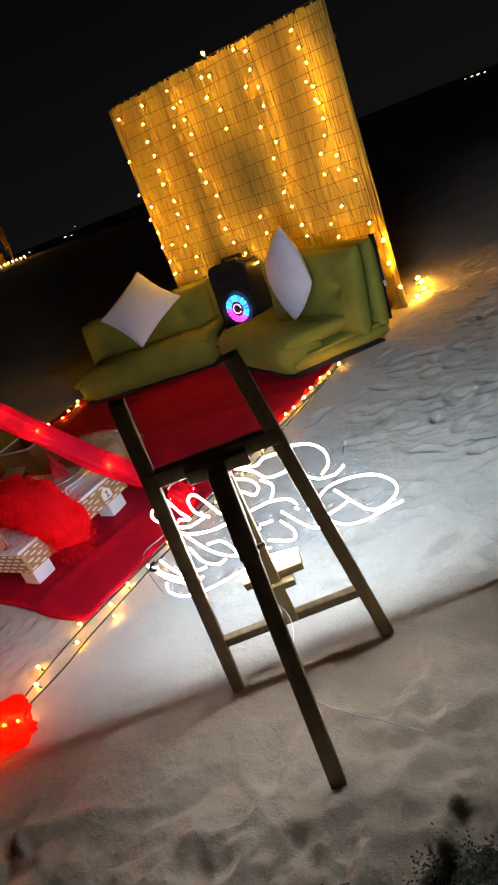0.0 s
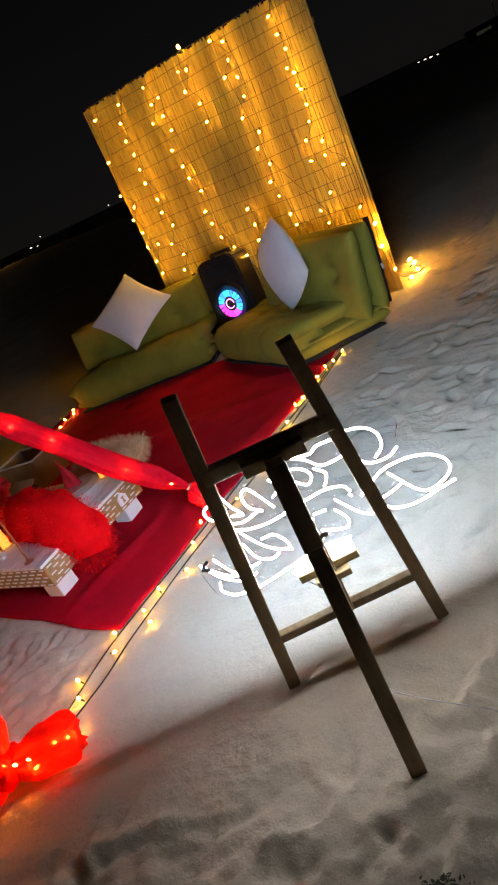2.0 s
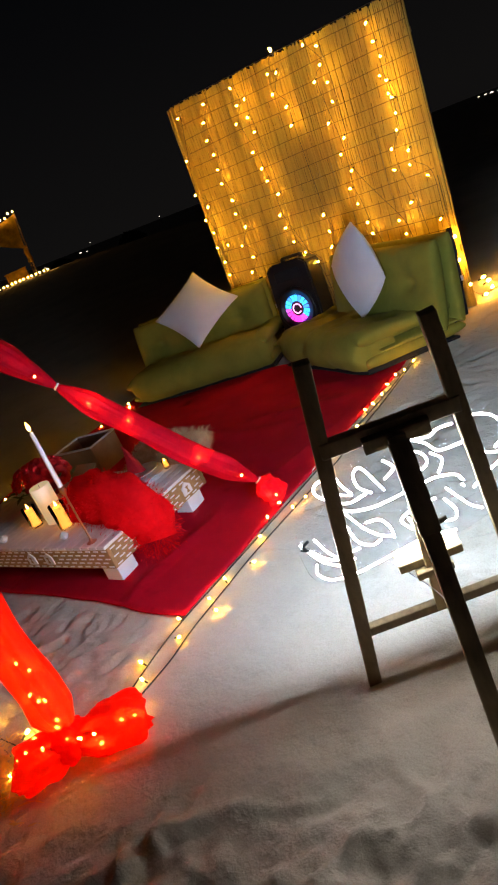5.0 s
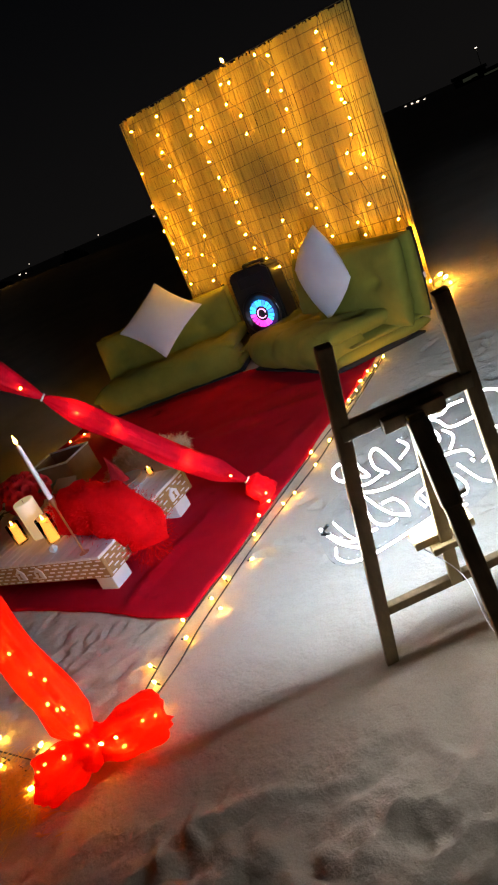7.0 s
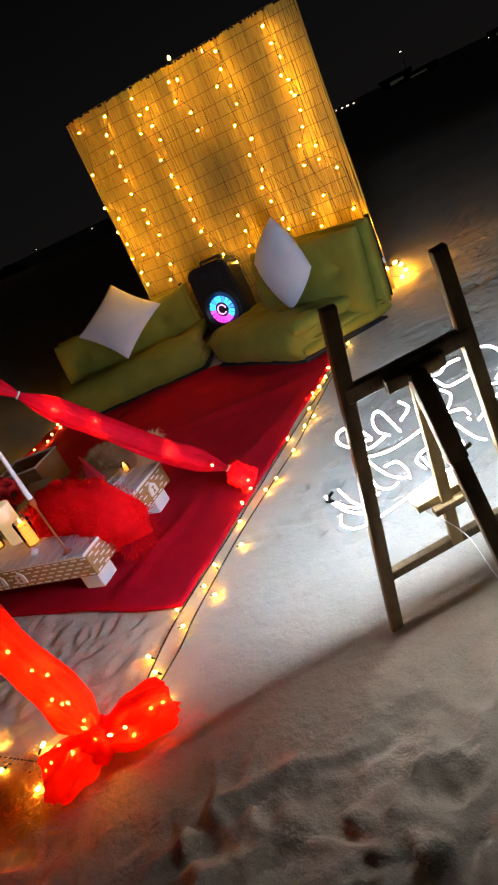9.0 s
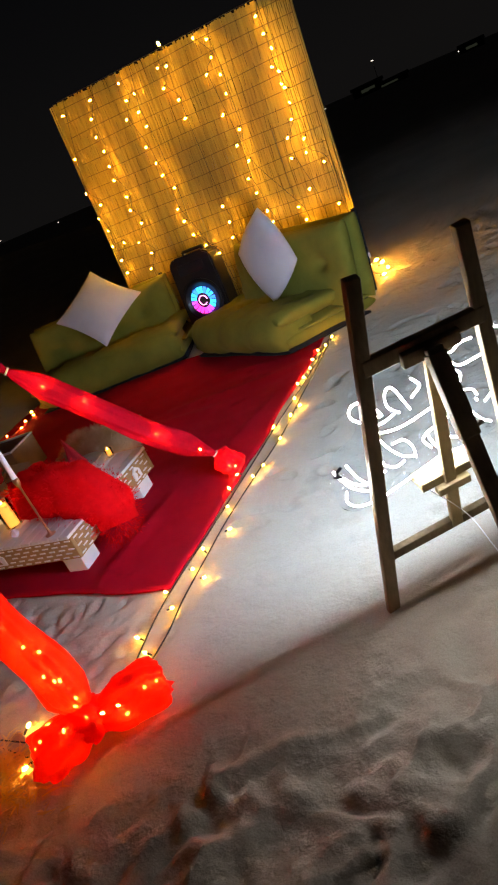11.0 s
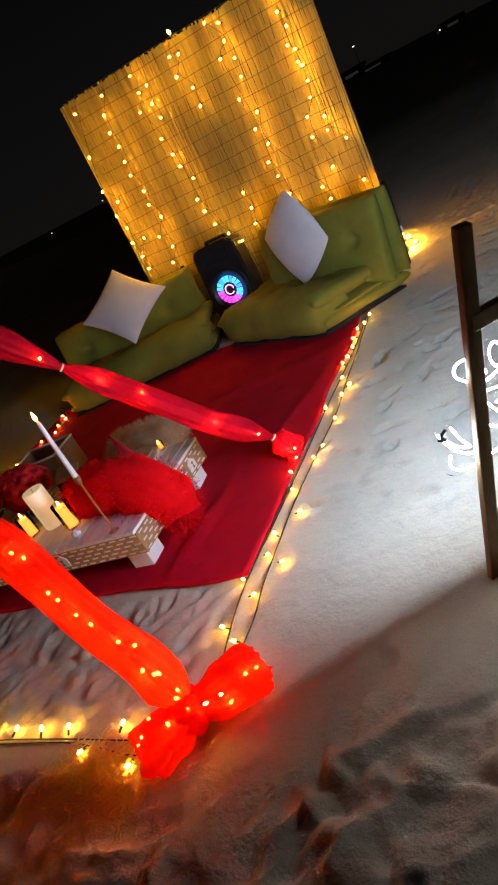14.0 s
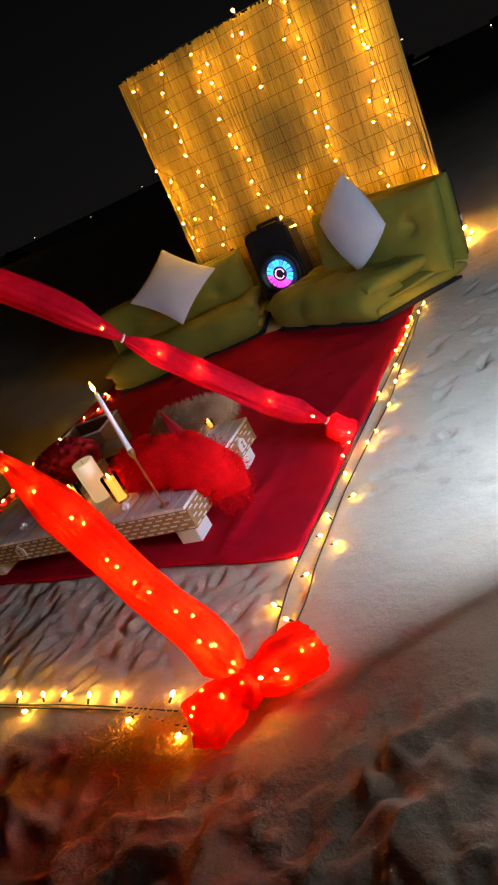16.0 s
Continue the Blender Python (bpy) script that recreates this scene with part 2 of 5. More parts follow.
def puffy(w, d, h, nx=40, ny=28, edge=8.0, power=0.35, tufts=(), wrinkle=0.004, seed=1, pinch=0.0, sag=None):
    """A stuffed pad round the origin: w along x, d along y, h thick."""
    a = np.linspace(-1, 1, nx)
    a = np.sign(a) * (1 - (1 - np.abs(a)) ** 1.5)
    b = np.linspace(-1, 1, ny)
    b = np.sign(b) * (1 - (1 - np.abs(b)) ** 1.5)
    A, B = np.meshgrid(a, b, indexing="ij")
    X = A * w / 2 * (1 - pinch * (1 - B * B))
    Y = B * d / 2 * (1 - pinch * (1 - A * A))
    full = np.maximum((1 - np.abs(A) ** edge) * (1 - np.abs(B) ** edge), 0) ** power
    dent = np.zeros_like(X)
    for tx, ty in tufts:
        r2 = (X - tx) ** 2 + (Y - ty) ** 2
        dent += 0.55 * np.exp(-r2 / 0.0016) + 0.26 * np.exp(-r2 / 0.016)
        dent += 0.16 * np.exp(-((Y - ty) ** 2) / 0.0005) * np.exp(-((X - tx) ** 2) / 0.012)
    ripple = wrinkle * (value_noise(X + 9, Y + 5, 0.11, seed) + 0.6 * value_noise(X + 3, Y + 1, 0.045, seed + 1)) * full
    zt = h / 2 * full * (1 - np.minimum(dent, 0.75)) + ripple
    zb = -h / 2 * full
    if sag:
        s = sag(X, Y)
        zt, zb = zt + s, zb + s
    bm = bmesh.new()
    top = [[bm.verts.new((X[i, j], Y[i, j], zt[i, j])) for j in range(ny)] for i in range(nx)]
    bot = [[top[i][j] if i in (0, nx - 1) or j in (0, ny - 1) else bm.verts.new((X[i, j], Y[i, j], zb[i, j])) for j in range(ny)] for i in range(nx)]
    for i in range(nx - 1):
        for j in range(ny - 1):
            bm.faces.new((top[i][j], top[i + 1][j], top[i + 1][j + 1], top[i][j + 1]))
            bm.faces.new((bot[i][j + 1], bot[i + 1][j + 1], bot[i + 1][j], bot[i][j]))
    return bm


# ---- the beach ----
def graded(lo, hi, step, far, grow=1.16):
    mid = list(np.arange(lo, hi + step / 2, step))
    out, s = [hi], step
    while out[-1] < far:
        s *= grow
        out.append(out[-1] + s)
    low, s = [lo], step
    while low[-1] > -far:
        s *= grow
        low.append(low[-1] - s)
    return np.array(low[:0:-1] + mid + out[1:])


def smooth(a, b, x):
    t = np.clip((x - a) / (b - a), 0, 1)
    return t * t * (3 - 2 * t)


def make_dents():
    """Footprints and scuffs: x, y, half length, half width, cos, sin of the long axis, depth, rim."""
    rng = random.Random(71)
    rows = []

    def scatter(count, xs, ys, turn, spread, long, wide, deep, rim, keep):
        for _ in range(count):
            x, y = rng.uniform(*xs), rng.uniform(*ys)
            if keep(x, y):
                a = radians(turn + rng.gauss(0, spread))
                rows.append((x, y, rng.uniform(*long), rng.uniform(*wide), math.cos(a), math.sin(a), rng.uniform(*deep), rim))
    lit = lambda x, y: x > -1.50 - 0.12 * (y - 1.9) and x * -0.683 + y * 0.73 > 1.86 + 0.25 * rng.random()
    scatter(1500, (-1.75, 1.7), (2.2, 6.2), 40, 32, (0.028, 0.065), (0.016, 0.030), (0.011, 0.024), 0.10, lambda x, y: lit(x, y) and rng.random() < 0.25 + 0.35 * max(0.0, min(x + 1.9, 1.6)))
    scatter(140, (-1.5, 1.2), (2.3, 5.5), 35, 40, (0.07, 0.11), (0.035, 0.055), (0.005, 0.010), 0.15, lambda x, y: lit(x, y) and x > -1.2)
    scatter(300, (-3.3, -1.42), (1.27, 1.86), 74, 30, (0.022, 0.058), (0.012, 0.028), (0.004, 0.012), 0.12, lambda x, y: y < 1.84 + 0.02 * x + 0.03)
    near = lambda x, y: x * -0.683 + y * 0.73 < 1.60
    scatter(120, (-1.7, 0.8), (0.3, 1.9), 100, 60, (0.06, 0.11), (0.032, 0.052), (0.005, 0.013), 0.35, lambda x, y: near(x, y) and x * -0.683 + y * 0.73 < 1.38)
    scatter(60, (-2.6, -0.9), (0.1, 1.10), 60, 60, (0.06, 0.11), (0.032, 0.052), (0.005, 0.013), 0.35, lambda x, y: True)
    scatter(260, (-1.7, 0.8), (0.3, 1.9), 100, 70, (0.02, 0.05), (0.012, 0.028), (0.006, 0.014), 0.5, lambda x, y: near(x, y) and x * -0.683 + y * 0.73 < 1.32)
    scatter(14, (-1.3, 0.2), (1.2, 1.9), 110, 30, (0.09, 0.12), (0.036, 0.050), (0.008, 0.012), 0.25, lambda x, y: near(x, y) and x * -0.683 + y * 0.73 > 1.25)
    return np.array(rows)


DENTS = make_dents()


def dents(x, y):
    """Each dent is an oval pit with a raised rim; it reaches three half lengths."""
    out = np.zeros_like(x)

    def one(px, py, d):
        dx, dy = px - d[0], py - d[1]
        u, v = (dx * d[4] + dy * d[5]) / d[2], (-dx * d[5] + dy * d[4]) / d[3]
        v = v + 0.35 * u * u
        q = u * u + v * v
        return d[6] * (-np.exp(-q * q) + d[7] * np.exp(-((np.sqrt(q) - 1.35) / 0.35) ** 2))
    if x.size < 50:
        for k in range(x.size):
            near = DENTS[(np.abs(DENTS[:, 0] - x.flat[k]) < 0.3) & (np.abs(DENTS[:, 1] - y.flat[k]) < 0.3)]
            out.flat[k] = sum(float(one(x.flat[k], y.flat[k], d)) for d in near)
        return out
    gx_, gy_ = x[:, 0], y[0, :]
    for d in DENTS:
        r = 3.0 * d[2]
        i0, i1 = np.searchsorted(gx_, (d[0] - r, d[0] + r))
        j0, j1 = np.searchsorted(gy_, (d[1] - r, d[1] + r))
        out[i0:i1, j0:j1] += one(x[i0:i1, j0:j1], y[i0:i1, j0:j1], d)
    return out


def sand_height(x, y):
    across = x * -0.66 + y * 0.75
    trampled = 1 - smooth(1.42, 1.66, across + 0.25 * value_noise(x, y, 0.5, 40))
    trampled = np.maximum(trampled, 1 - smooth(0.95, 1.15, y + 0.2 * value_noise(x, y, 0.4, 41)))  # well trodden on the near side
    right = smooth(0.2, 1.0, (x + 1.2) * 0.9 + (y - 3.0) * 0.25)
    strip = (1 - smooth(-1.6, -1.35, x)) * (1 - smooth(1.60, 1.78, y)) * smooth(1.1, 1.3, y)
    rough = np.clip(0.15 + 1.1 * trampled + 0.26 * right + 0.22 * strip, 0, 0.95)
    rug = smooth(-4.7, -4.4, x) * (1 - smooth(-1.72, -1.52, x)) * smooth(1.58, 1.76, y) * (1 - smooth(4.7, 5.0, y))
    rough = rough * (1 - 0.93 * rug)
    wx = x + 0.05 * value_noise(x, y, 0.16, 31)
    wy = y + 0.05 * value_noise(x, y, 0.16, 32)
    h = (0.006 + 0.004 * trampled) * value_noise(wx, wy, 0.34, 3) + 0.017 * value_noise(wx + 2, wy + 5, 0.14, 4) + (0.012 + 0.006 * trampled) * value_noise(wx, wy, 0.062, 5) + 0.006 * value_noise(x, y, 0.045, 6) + 0.005 * trampled * value_noise(wx, wy, 0.030, 15)
    ridge = 1 - np.abs(value_noise(wx + 4, wy + 9, 0.13, 14)) * 2
    h = h + 0.010 * np.maximum(ridge, 0) ** 2
    # footprints: shallow ovals with a pushed-up rim
    pits = value_noise(wx + 7, wy + 3, 0.125, 8)
    h = h - 0.012 * smooth(0.30, 0.48, pits) + 0.008 * np.exp(-((pits - 0.25) / 0.09) ** 2)
    h = h * rough
    under = smooth(-4.7, -4.4, x) * (1 - smooth(-1.66, -1.56, x)) * smooth(1.82, 1.90, y) * (1 - smooth(4.7, 5.0, y))
    h = h + dents(x, y) * (1 - under)
    r = np.hypot(x + 1.5, y - 2.5)
    h = h + 0.25 * smooth(8, 40, r) * value_noise(x, y, 9.0, 11)
    away = np.maximum(1 - 9.0 / np.maximum(r, 9.0), 0.0)
    h = h + 0.95 * np.exp(-((x + 22.8) ** 2 + (y - 14.7) ** 2) / 70.0)  # a low dune
    return h - np.maximum(0.0262 * x + 0.0478 * y, 0.0) * away  # the shore falls away a little


gx, gy = graded(-3.4, 1.1, 0.011, 1400), graded(0.3, 5.2, 0.011, 1400)
X, Y = np.meshgrid(gx, gy, indexing="ij")
Z = sand_height(X, Y)
nx_, ny_ = X.shape
idx = np.arange(nx_ * ny_).reshape(nx_, ny_)
quads = np.stack([idx[:-1, :-1], idx[1:, :-1], idx[1:, 1:], idx[:-1, 1:]], -1).reshape(-1, 4)
me = bpy.data.meshes.new("ground")
me.from_pydata(np.stack([X, Y, Z], -1).reshape(-1, 3).tolist(), [], quads.tolist())
me.polygons.foreach_set("use_smooth", [True] * len(me.polygons))
me.materials.append(M_SAND)
tagged(new("ground", me), "pale trampled beach sand with footprints at night", "sand", kind="structure")


def ground_z(x, y):
    return float(sand_height(np.array([x]), np.array([y]))[0])


# ---- strings of lights ----
def bulb_mesh(material):
    bm = bmesh.new()
    lathe(bm, [(0.0022, -0.004), (0.0052, 0.0), (0.0066, 0.006), (0.0058, 0.013), (0.0024, 0.018)], 8)
    return mesh_of("bulb", bm, material)


def socket_mesh():
    bm = bmesh.new()
    lathe(bm, [(0.0028, -0.026), (0.0046, -0.022), (0.0046, -0.003), (0.0036, -0.001)], 8)
    return mesh_of("socket", bm, M_WIRE)


BULB, BULB_LOW, BULB_FABRIC, SOCKET = bulb_mesh(M_BULB), bulb_mesh(M_BULB_LOW), bulb_mesh(M_BULB_FABRIC), socket_mesh()


def aim(at, way):
    q = Vector(way).to_track_quat("Z", "Y")
    return Matrix.LocRotScale(at, q, None)


def string_lights(label, pts, bulbs, group="", radius=0.0018, size=1.0, mesh=None):
    """A wire through pts with bulbs at (place, way)."""
    ob = thing("string_lights", pose(*pts[0]), label, "string lights", group)
    inv = ob.matrix_basis.inverted()
    bm = bmesh.new()
    tube(bm, [inv @ p for p in catmull(pts, 5)], radius, 5)
    part("wire", bm, M_WIRE, ob)
    for at, way in bulbs:
        m = inv @ aim(at, way) @ Matrix.Diagonal((size, size, size, 1))
        shared("bulb", mesh or BULB, ob, m)
        shared("socket", SOCKET, ob, m)
    return ob


def along(pts, spacing, rng, lift=0.012, out=0.02):
    """Bulbs that stand off a wire on the ground, on both sides of it."""
    line = catmull(pts, 8)
    res, gone, side = [], spacing * 0.5, 1
    for a, b in zip(line, line[1:]):
        seg = (b - a).length
        while gone < seg:
            p = a.lerp(b, gone / seg)
            t = (b - a).normalized()
            n = Vector((-t.y, t.x, 0)).normalized() * side
            way = (n + t * rng.uniform(-0.6, 0.6) + Vector((0, 0, rng.uniform(0.15, 0.55)))).normalized()
            at = p + way * out
            at.z = max(at.z, ground_z(at.x, at.y) + lift)
            res.append((at, way))
            side = -side if rng.random() < 0.8 else side
            gone += spacing * rng.uniform(0.75, 1.25)
        gone -= seg
    return res


def lay(pts, lift=0.006):
    return [Vector((x, y, max(0.0, ground_z(x, y)) + lift)) for x, y in pts]

# ---- the bamboo screen and its light curtain ----
SCREEN_Y, SCREEN_LEAN = 4.70, 0.03
SCREEN_L, SCREEN_R, SCREEN_FOOT = -3.56, -1.615, -0.19


def screen_top(x):
    return 1.835 + (1.745 - 1.835) * (x - SCREEN_L) / (SCREEN_R - SCREEN_L)


def bamboo_screen():
    mid = (SCREEN_L + SCREEN_R) / 2
    ob = thing("bamboo_screen", pose(mid, SCREEN_Y + 0.012, 0, -math.degrees(math.atan(SCREEN_LEAN)), 0, 0), "upright split-bamboo roll screen standing on the sand", "screen")
    rng = random.Random(4)
    bm = bmesh.new()
    box(bm, (1.0, 1.0, 1.0), None, 0.0)
    bmesh.ops.subdivide_edges(bm, edges=[e for e in bm.edges if abs(e.verts[0].co.z - e.verts[1].co.z) > 0.5], cuts=9)
    for v in bm.verts:
        v.co.x += 0.16 * math.sin(v.co.z * 11 + 1) + 0.09 * math.sin(v.co.z * 23)
        if v.co.y < 0:
            v.co.y -= 0.25 * math.cos(v.co.z * 31)
    reed = mesh_of("reed", bm, M_BAMBOO, False)
    n = 176
    wide = (SCREEN_R - SCREEN_L) / n
    for k in range(n):
        x = SCREEN_L + (k + 0.5) * wide
        top = screen_top(x) + rng.uniform(-0.012, 0.006)
        low = -0.03
        lean = Matrix.Identity(4)
        lean[0][2] = -SCREEN_FOOT / 1.8  # the screen stands a little askew
        m = lean @ Matrix.Translation((x - mid + SCREEN_FOOT, rng.uniform(-0.004, 0.004), (top + low) / 2)) @ Matrix.Diagonal((wide * rng.uniform(0.90, 1.04) * rng.choice((1, -1)), 0.007 * rng.uniform(0.7, 1.4), (top - low) * rng.choice((1, -1)), 1))
        shared("reed", reed, ob, m)
    for r in range(20):
        z = 0.06 + r * 0.0885
        bm = bmesh.new()
        pts = []
        for k in range(110):
            x = -0.925 + 1.85 * k / 109
            zz = z * (screen_top(x + mid) / 1.79) + 0.005 * math.sin(x * 5 + r)
            pts.append(Vector((x + SCREEN_FOOT * (1 - zz / 1.8), -0.0085 - 0.0016 * math.sin(k * 2.1), zz)))
        tube(bm, pts, 0.0024, 5)
        part("binding_cord", bm, M_STITCH, ob)
    # upright stitches between the rows, staggered
    bm = bmesh.new()
    for r in range(20):
        for k in range(19):
            x = -0.90 + 0.098 * k + (0.049 if r % 2 else 0) + rng.uniform(-0.012, 0.012)
            z0 = 0.06 + r * 0.0885
            z1 = min(z0 + 0.0885, 1.72)
            if x < 0.91 and z1 > z0 + 0.03:
                a = Vector((x + SCREEN_FOOT * (1 - z0 / 1.8), -0.0075, z0))
                b = Vector((x + SCREEN_FOOT * (1 - z1 / 1.8) + rng.uniform(-0.006, 0.006), -0.0075, z1))
                tube(bm, [a, a.lerp(b, 0.5) + Vector((rng.uniform(-0.003, 0.003), 0, 0)), b], 0.0017, 4)
    tagged(part("stitching", bm, M_STITCH, ob, "brown stitching between the cords"), kind="stuff")
    for x in (-0.90, 0.0, 0.88):
        bm = bmesh.new()
        beam(bm, (x + SCREEN_FOOT, 0.028, -0.2), (x, 0.028, 1.66), 0.03, 0.03, (1, 0, 0), 0.004)
        part("post", bm, M_BROWN, ob, "wooden post behind the reeds")
    bm = bmesh.new()
    beam(bm, (-0.90, 0.060, 1.60), (0.88, 0.060, 1.56), 0.03, 0.03, (0, 0, 1), 0.004)
    part("rail", bm, M_BROWN, ob)
    return ob


bamboo_screen()

STRANDS = [
    [(-3.46, 1.74), (-3.54, 1.47), (-3.59, 1.24), (-3.51, 1.13), (-3.59, 1.05), (-3.56, 0.94), (-3.58, 0.83), (-3.47, 0.83), (-3.56, 0.72), (-3.56, 0.62)],
    [(-3.19, 1.74), (-3.25, 1.64), (-3.28, 1.53), (-3.27, 1.43), (-3.29, 1.33), (-3.3, 1.23), (-3.26, 1.1), (-3.28, 1.01), (-3.24, 0.91), (-3.34, 0.79), (-3.27, 0.69), (-3.34, 0.59)],
    [(-2.93, 1.74), (-2.92, 1.63), (-2.99, 1.53), (-2.93, 1.33), (-2.91, 1.22), (-2.9, 1.13), (-2.9, 0.9), (-2.89, 0.81), (-2.81, 0.61), (-2.77, 0.39)],
    [(-2.85, 1.64), (-2.87, 1.54), (-2.86, 1.44), (-2.85, 1.03), (-2.87, 0.7), (-2.73, 0.53), (-2.76, 0.5)],
    [(-2.61, 1.7), (-2.54, 1.69), (-2.62, 1.59), (-2.55, 1.49), (-2.56, 1.38), (-2.56, 0.81), (-2.56, 0.7), (-2.58, 0.6)],
    [(-2.3, 1.74), (-2.23, 1.61), (-2.3, 1.54), (-2.3, 1.3), (-2.29, 1.11), (-2.3, 0.9), (-2.29, 0.8), (-2.26, 0.68), (-2.25, 0.6)],
    [(-2.21, 1.7), (-2.22, 1.5), (-2.23, 1.4), (-2.23, 1.19), (-2.25, 1.0), (-2.05, 0.63), (-2.03, 0.54)],
    [(-1.87, 1.68), (-1.86, 1.58), (-1.89, 1.41), (-1.87, 1.31), (-1.89, 1.11), (-1.95, 1.03), (-1.97, 0.91), (-1.93, 0.71)],
    [(-1.85, 1.5), (-1.85, 1.37), (-1.85, 1.28), (-1.86, 1.2), (-1.85, 0.99), (-1.87, 0.91), (-1.78, 0.82), (-1.78, 0.57)],
]



def on_screen(x, z, off):
    return Vector((x, SCREEN_Y + SCREEN_LEAN * z - off, z))


def light_curtain():
    rng = random.Random(7)
    for strand in STRANDS:
        x0 = strand[0][0]
        pts = [on_screen(x0 + 0.02, screen_top(x0) + 0.004, 0.012)]
        bulbs = []
        for x, z in strand:
            jig = rng.uniform(-0.012, 0.012)
            pts.append(on_screen(x + jig, z + 0.012, 0.022))
            way = Vector((rng.uniform(-0.8, 0.8), -0.5, rng.uniform(-0.7, 0.5))).normalized()
            bulbs.append((on_screen(x, z, 0.055), way))
        x1, z1 = strand[-1]
        pts.append(on_screen(x1 + 0.02, max(z1 - 0.12, 0.02), 0.012))
        if z1 > 0.3:
            pts.append(on_screen(x1 + 0.03, max(z1 - 0.35, 0.02), 0.012))
        string_lights("strand of warm fairy lights hanging down the bamboo screen", pts, bulbs, "light curtain", 0.0014, 0.76)
    # along the top edge
    pts = [on_screen(x, screen_top(x) + 0.006, 0.012) for x in np.linspace(SCREEN_L + 0.05, SCREEN_R - 0.05, 9)]
    top = on_screen(-2.554, screen_top(-2.554) + 0.02, 0.02)
    string_lights("lead wire of fairy lights along the screen top", pts, [(top, Vector((0, -0.3, 1)))], "light curtain", 0.0016, 1.25)
    # the end that trails down the right edge and over the sand
    def rim(z):
        return SCREEN_R + SCREEN_FOOT * (1 - z / 1.8)
    pts = [on_screen(rim(0.8) - 0.03, 0.8, 0.012), on_screen(rim(0.5) - 0.01, 0.5, 0.012), on_screen(rim(0.25), 0.25, 0.014), Vector((rim(0.0) + 0.02, 4.80, 0.05)), Vector((rim(0.0) + 0.09, 4.95, 0.02)), Vector((rim(0.0) - 0.11, 5.16, 0.02))]
    bulbs = [(on_screen(rim(0.44), 0.44, 0.02), Vector((0.6, -0.4, 0.2))), (on_screen(rim(0.30), 0.30, 0.02), Vector((0.6, -0.4, 0.2))),
             (Vector((rim(0.1) + 0.02, 4.72, 0.13)), Vector((1, -0.3, 0.4))), (Vector((rim(0.0) + 0.07, 4.80, 0.03)), Vector((0.9, -0.4, 0.3))), (Vector((rim(0.0) + 0.06, 4.93, 0.03)), Vector((0.5, -0.8, 0.3))), (Vector((rim(0.0) - 0.02, 5.04, 0.04)), Vector((0.8, 0.3, 0.4))), (Vector((rim(0.0) - 0.10, 5.14, 0.04)), Vector((1, 0.1, 0.4)))]
    string_lights("end of a fairy light string trailing on the sand", pts, bulbs, "light curtain", 0.0016, 1.3, BULB_FABRIC)


light_curtain()

# ---- carpet ----
CARPET = [Vector((-1.563, 1.885, 0)), Vector((-1.86, 4.30, 0)), Vector((-4.45, 4.05, 0)), Vector((-4.05, 1.72, 0))]


def carpet():
    nu, nv = 90, 84
    U, V = np.meshgrid(np.linspace(0, 1, nu), np.linspace(0, 1, nv), indexing="ij")
    a, b, c, d = (np.array(p) for p in CARPET)
    P = (a * ((1 - U) * (1 - V))[..., None] + b * ((1 - U) * V)[..., None] + c * (U * V)[..., None] + d * (U * (1 - V))[..., None])
    x, y = P[..., 0], P[..., 1]
    # the near and the right hem wander a little
    y = y + 0.018 * value_noise(x, y * 0, 0.35, 21) * (1 - V) ** 4
    x = x + 0.015 * value_noise(x * 0, y, 0.4, 22) * (1 - U) ** 4
    crease = np.zeros_like(x)
    for px, py, dx, dy, hgt, wid, ln in ((-1.95, 2.20, -0.25, 1, 0.020, 0.028, 0.33), (-2.25, 3.45, 0.9, 0.5, 0.012, 0.05, 0.5), (-2.7, 3.2, 1, 0.25, 0.012, 0.05, 0.6), (-1.85, 3.0, -0.1, 1, 0.012, 0.04, 0.5), (-2.1, 3.75, 1, 0.3, 0.014, 0.04, 0.5)):
        l = math.hypot(dx, dy)
        s = ((x - px) * dx + (y - py) * dy) / l
        q = ((x - px) * -dy + (y - py) * dx) / l + 0.05 * np.sin(s * 5)
        crease += hgt * np.exp(-(q / wid) ** 2) * np.exp(-(s / ln) ** 4)
    z = 0.014 + crease + 0.005 * value_noise(x, y, 0.22, 23) + 0.0025 * value_noise(x, y, 0.07, 24)
    bm = bmesh.new()
    vs = [[bm.verts.new((x[i, j], y[i, j], z[i, j])) for j in range(nv)] for i in range(nu)]
    for i in range(nu - 1):
        for j in range(nv - 1):
            bm.faces.new((vs[i][j], vs[i][j + 1], vs[i + 1][j + 1], vs[i + 1][j]))
    me = mesh_of("carpet", bm, M_CARPET)
    ob = new("carpet", me)
    tagged(ob, "crimson felt carpet with soft creases laid on the sand", "carpet")
    s = ob.modifiers.new("thick", "SOLIDIFY")
    s.thickness, s.offset = 0.006, -1
    return ob


carpet()

# ---- futons ----


def skew(bm, length, depth, k):
    """Lets the open end of the fold run outwards towards the back."""
    for v in bm.verts:
        f = min(max(v.co.x / length, 0), 1)
        v.co.x += k * f * f * (v.co.y / depth)


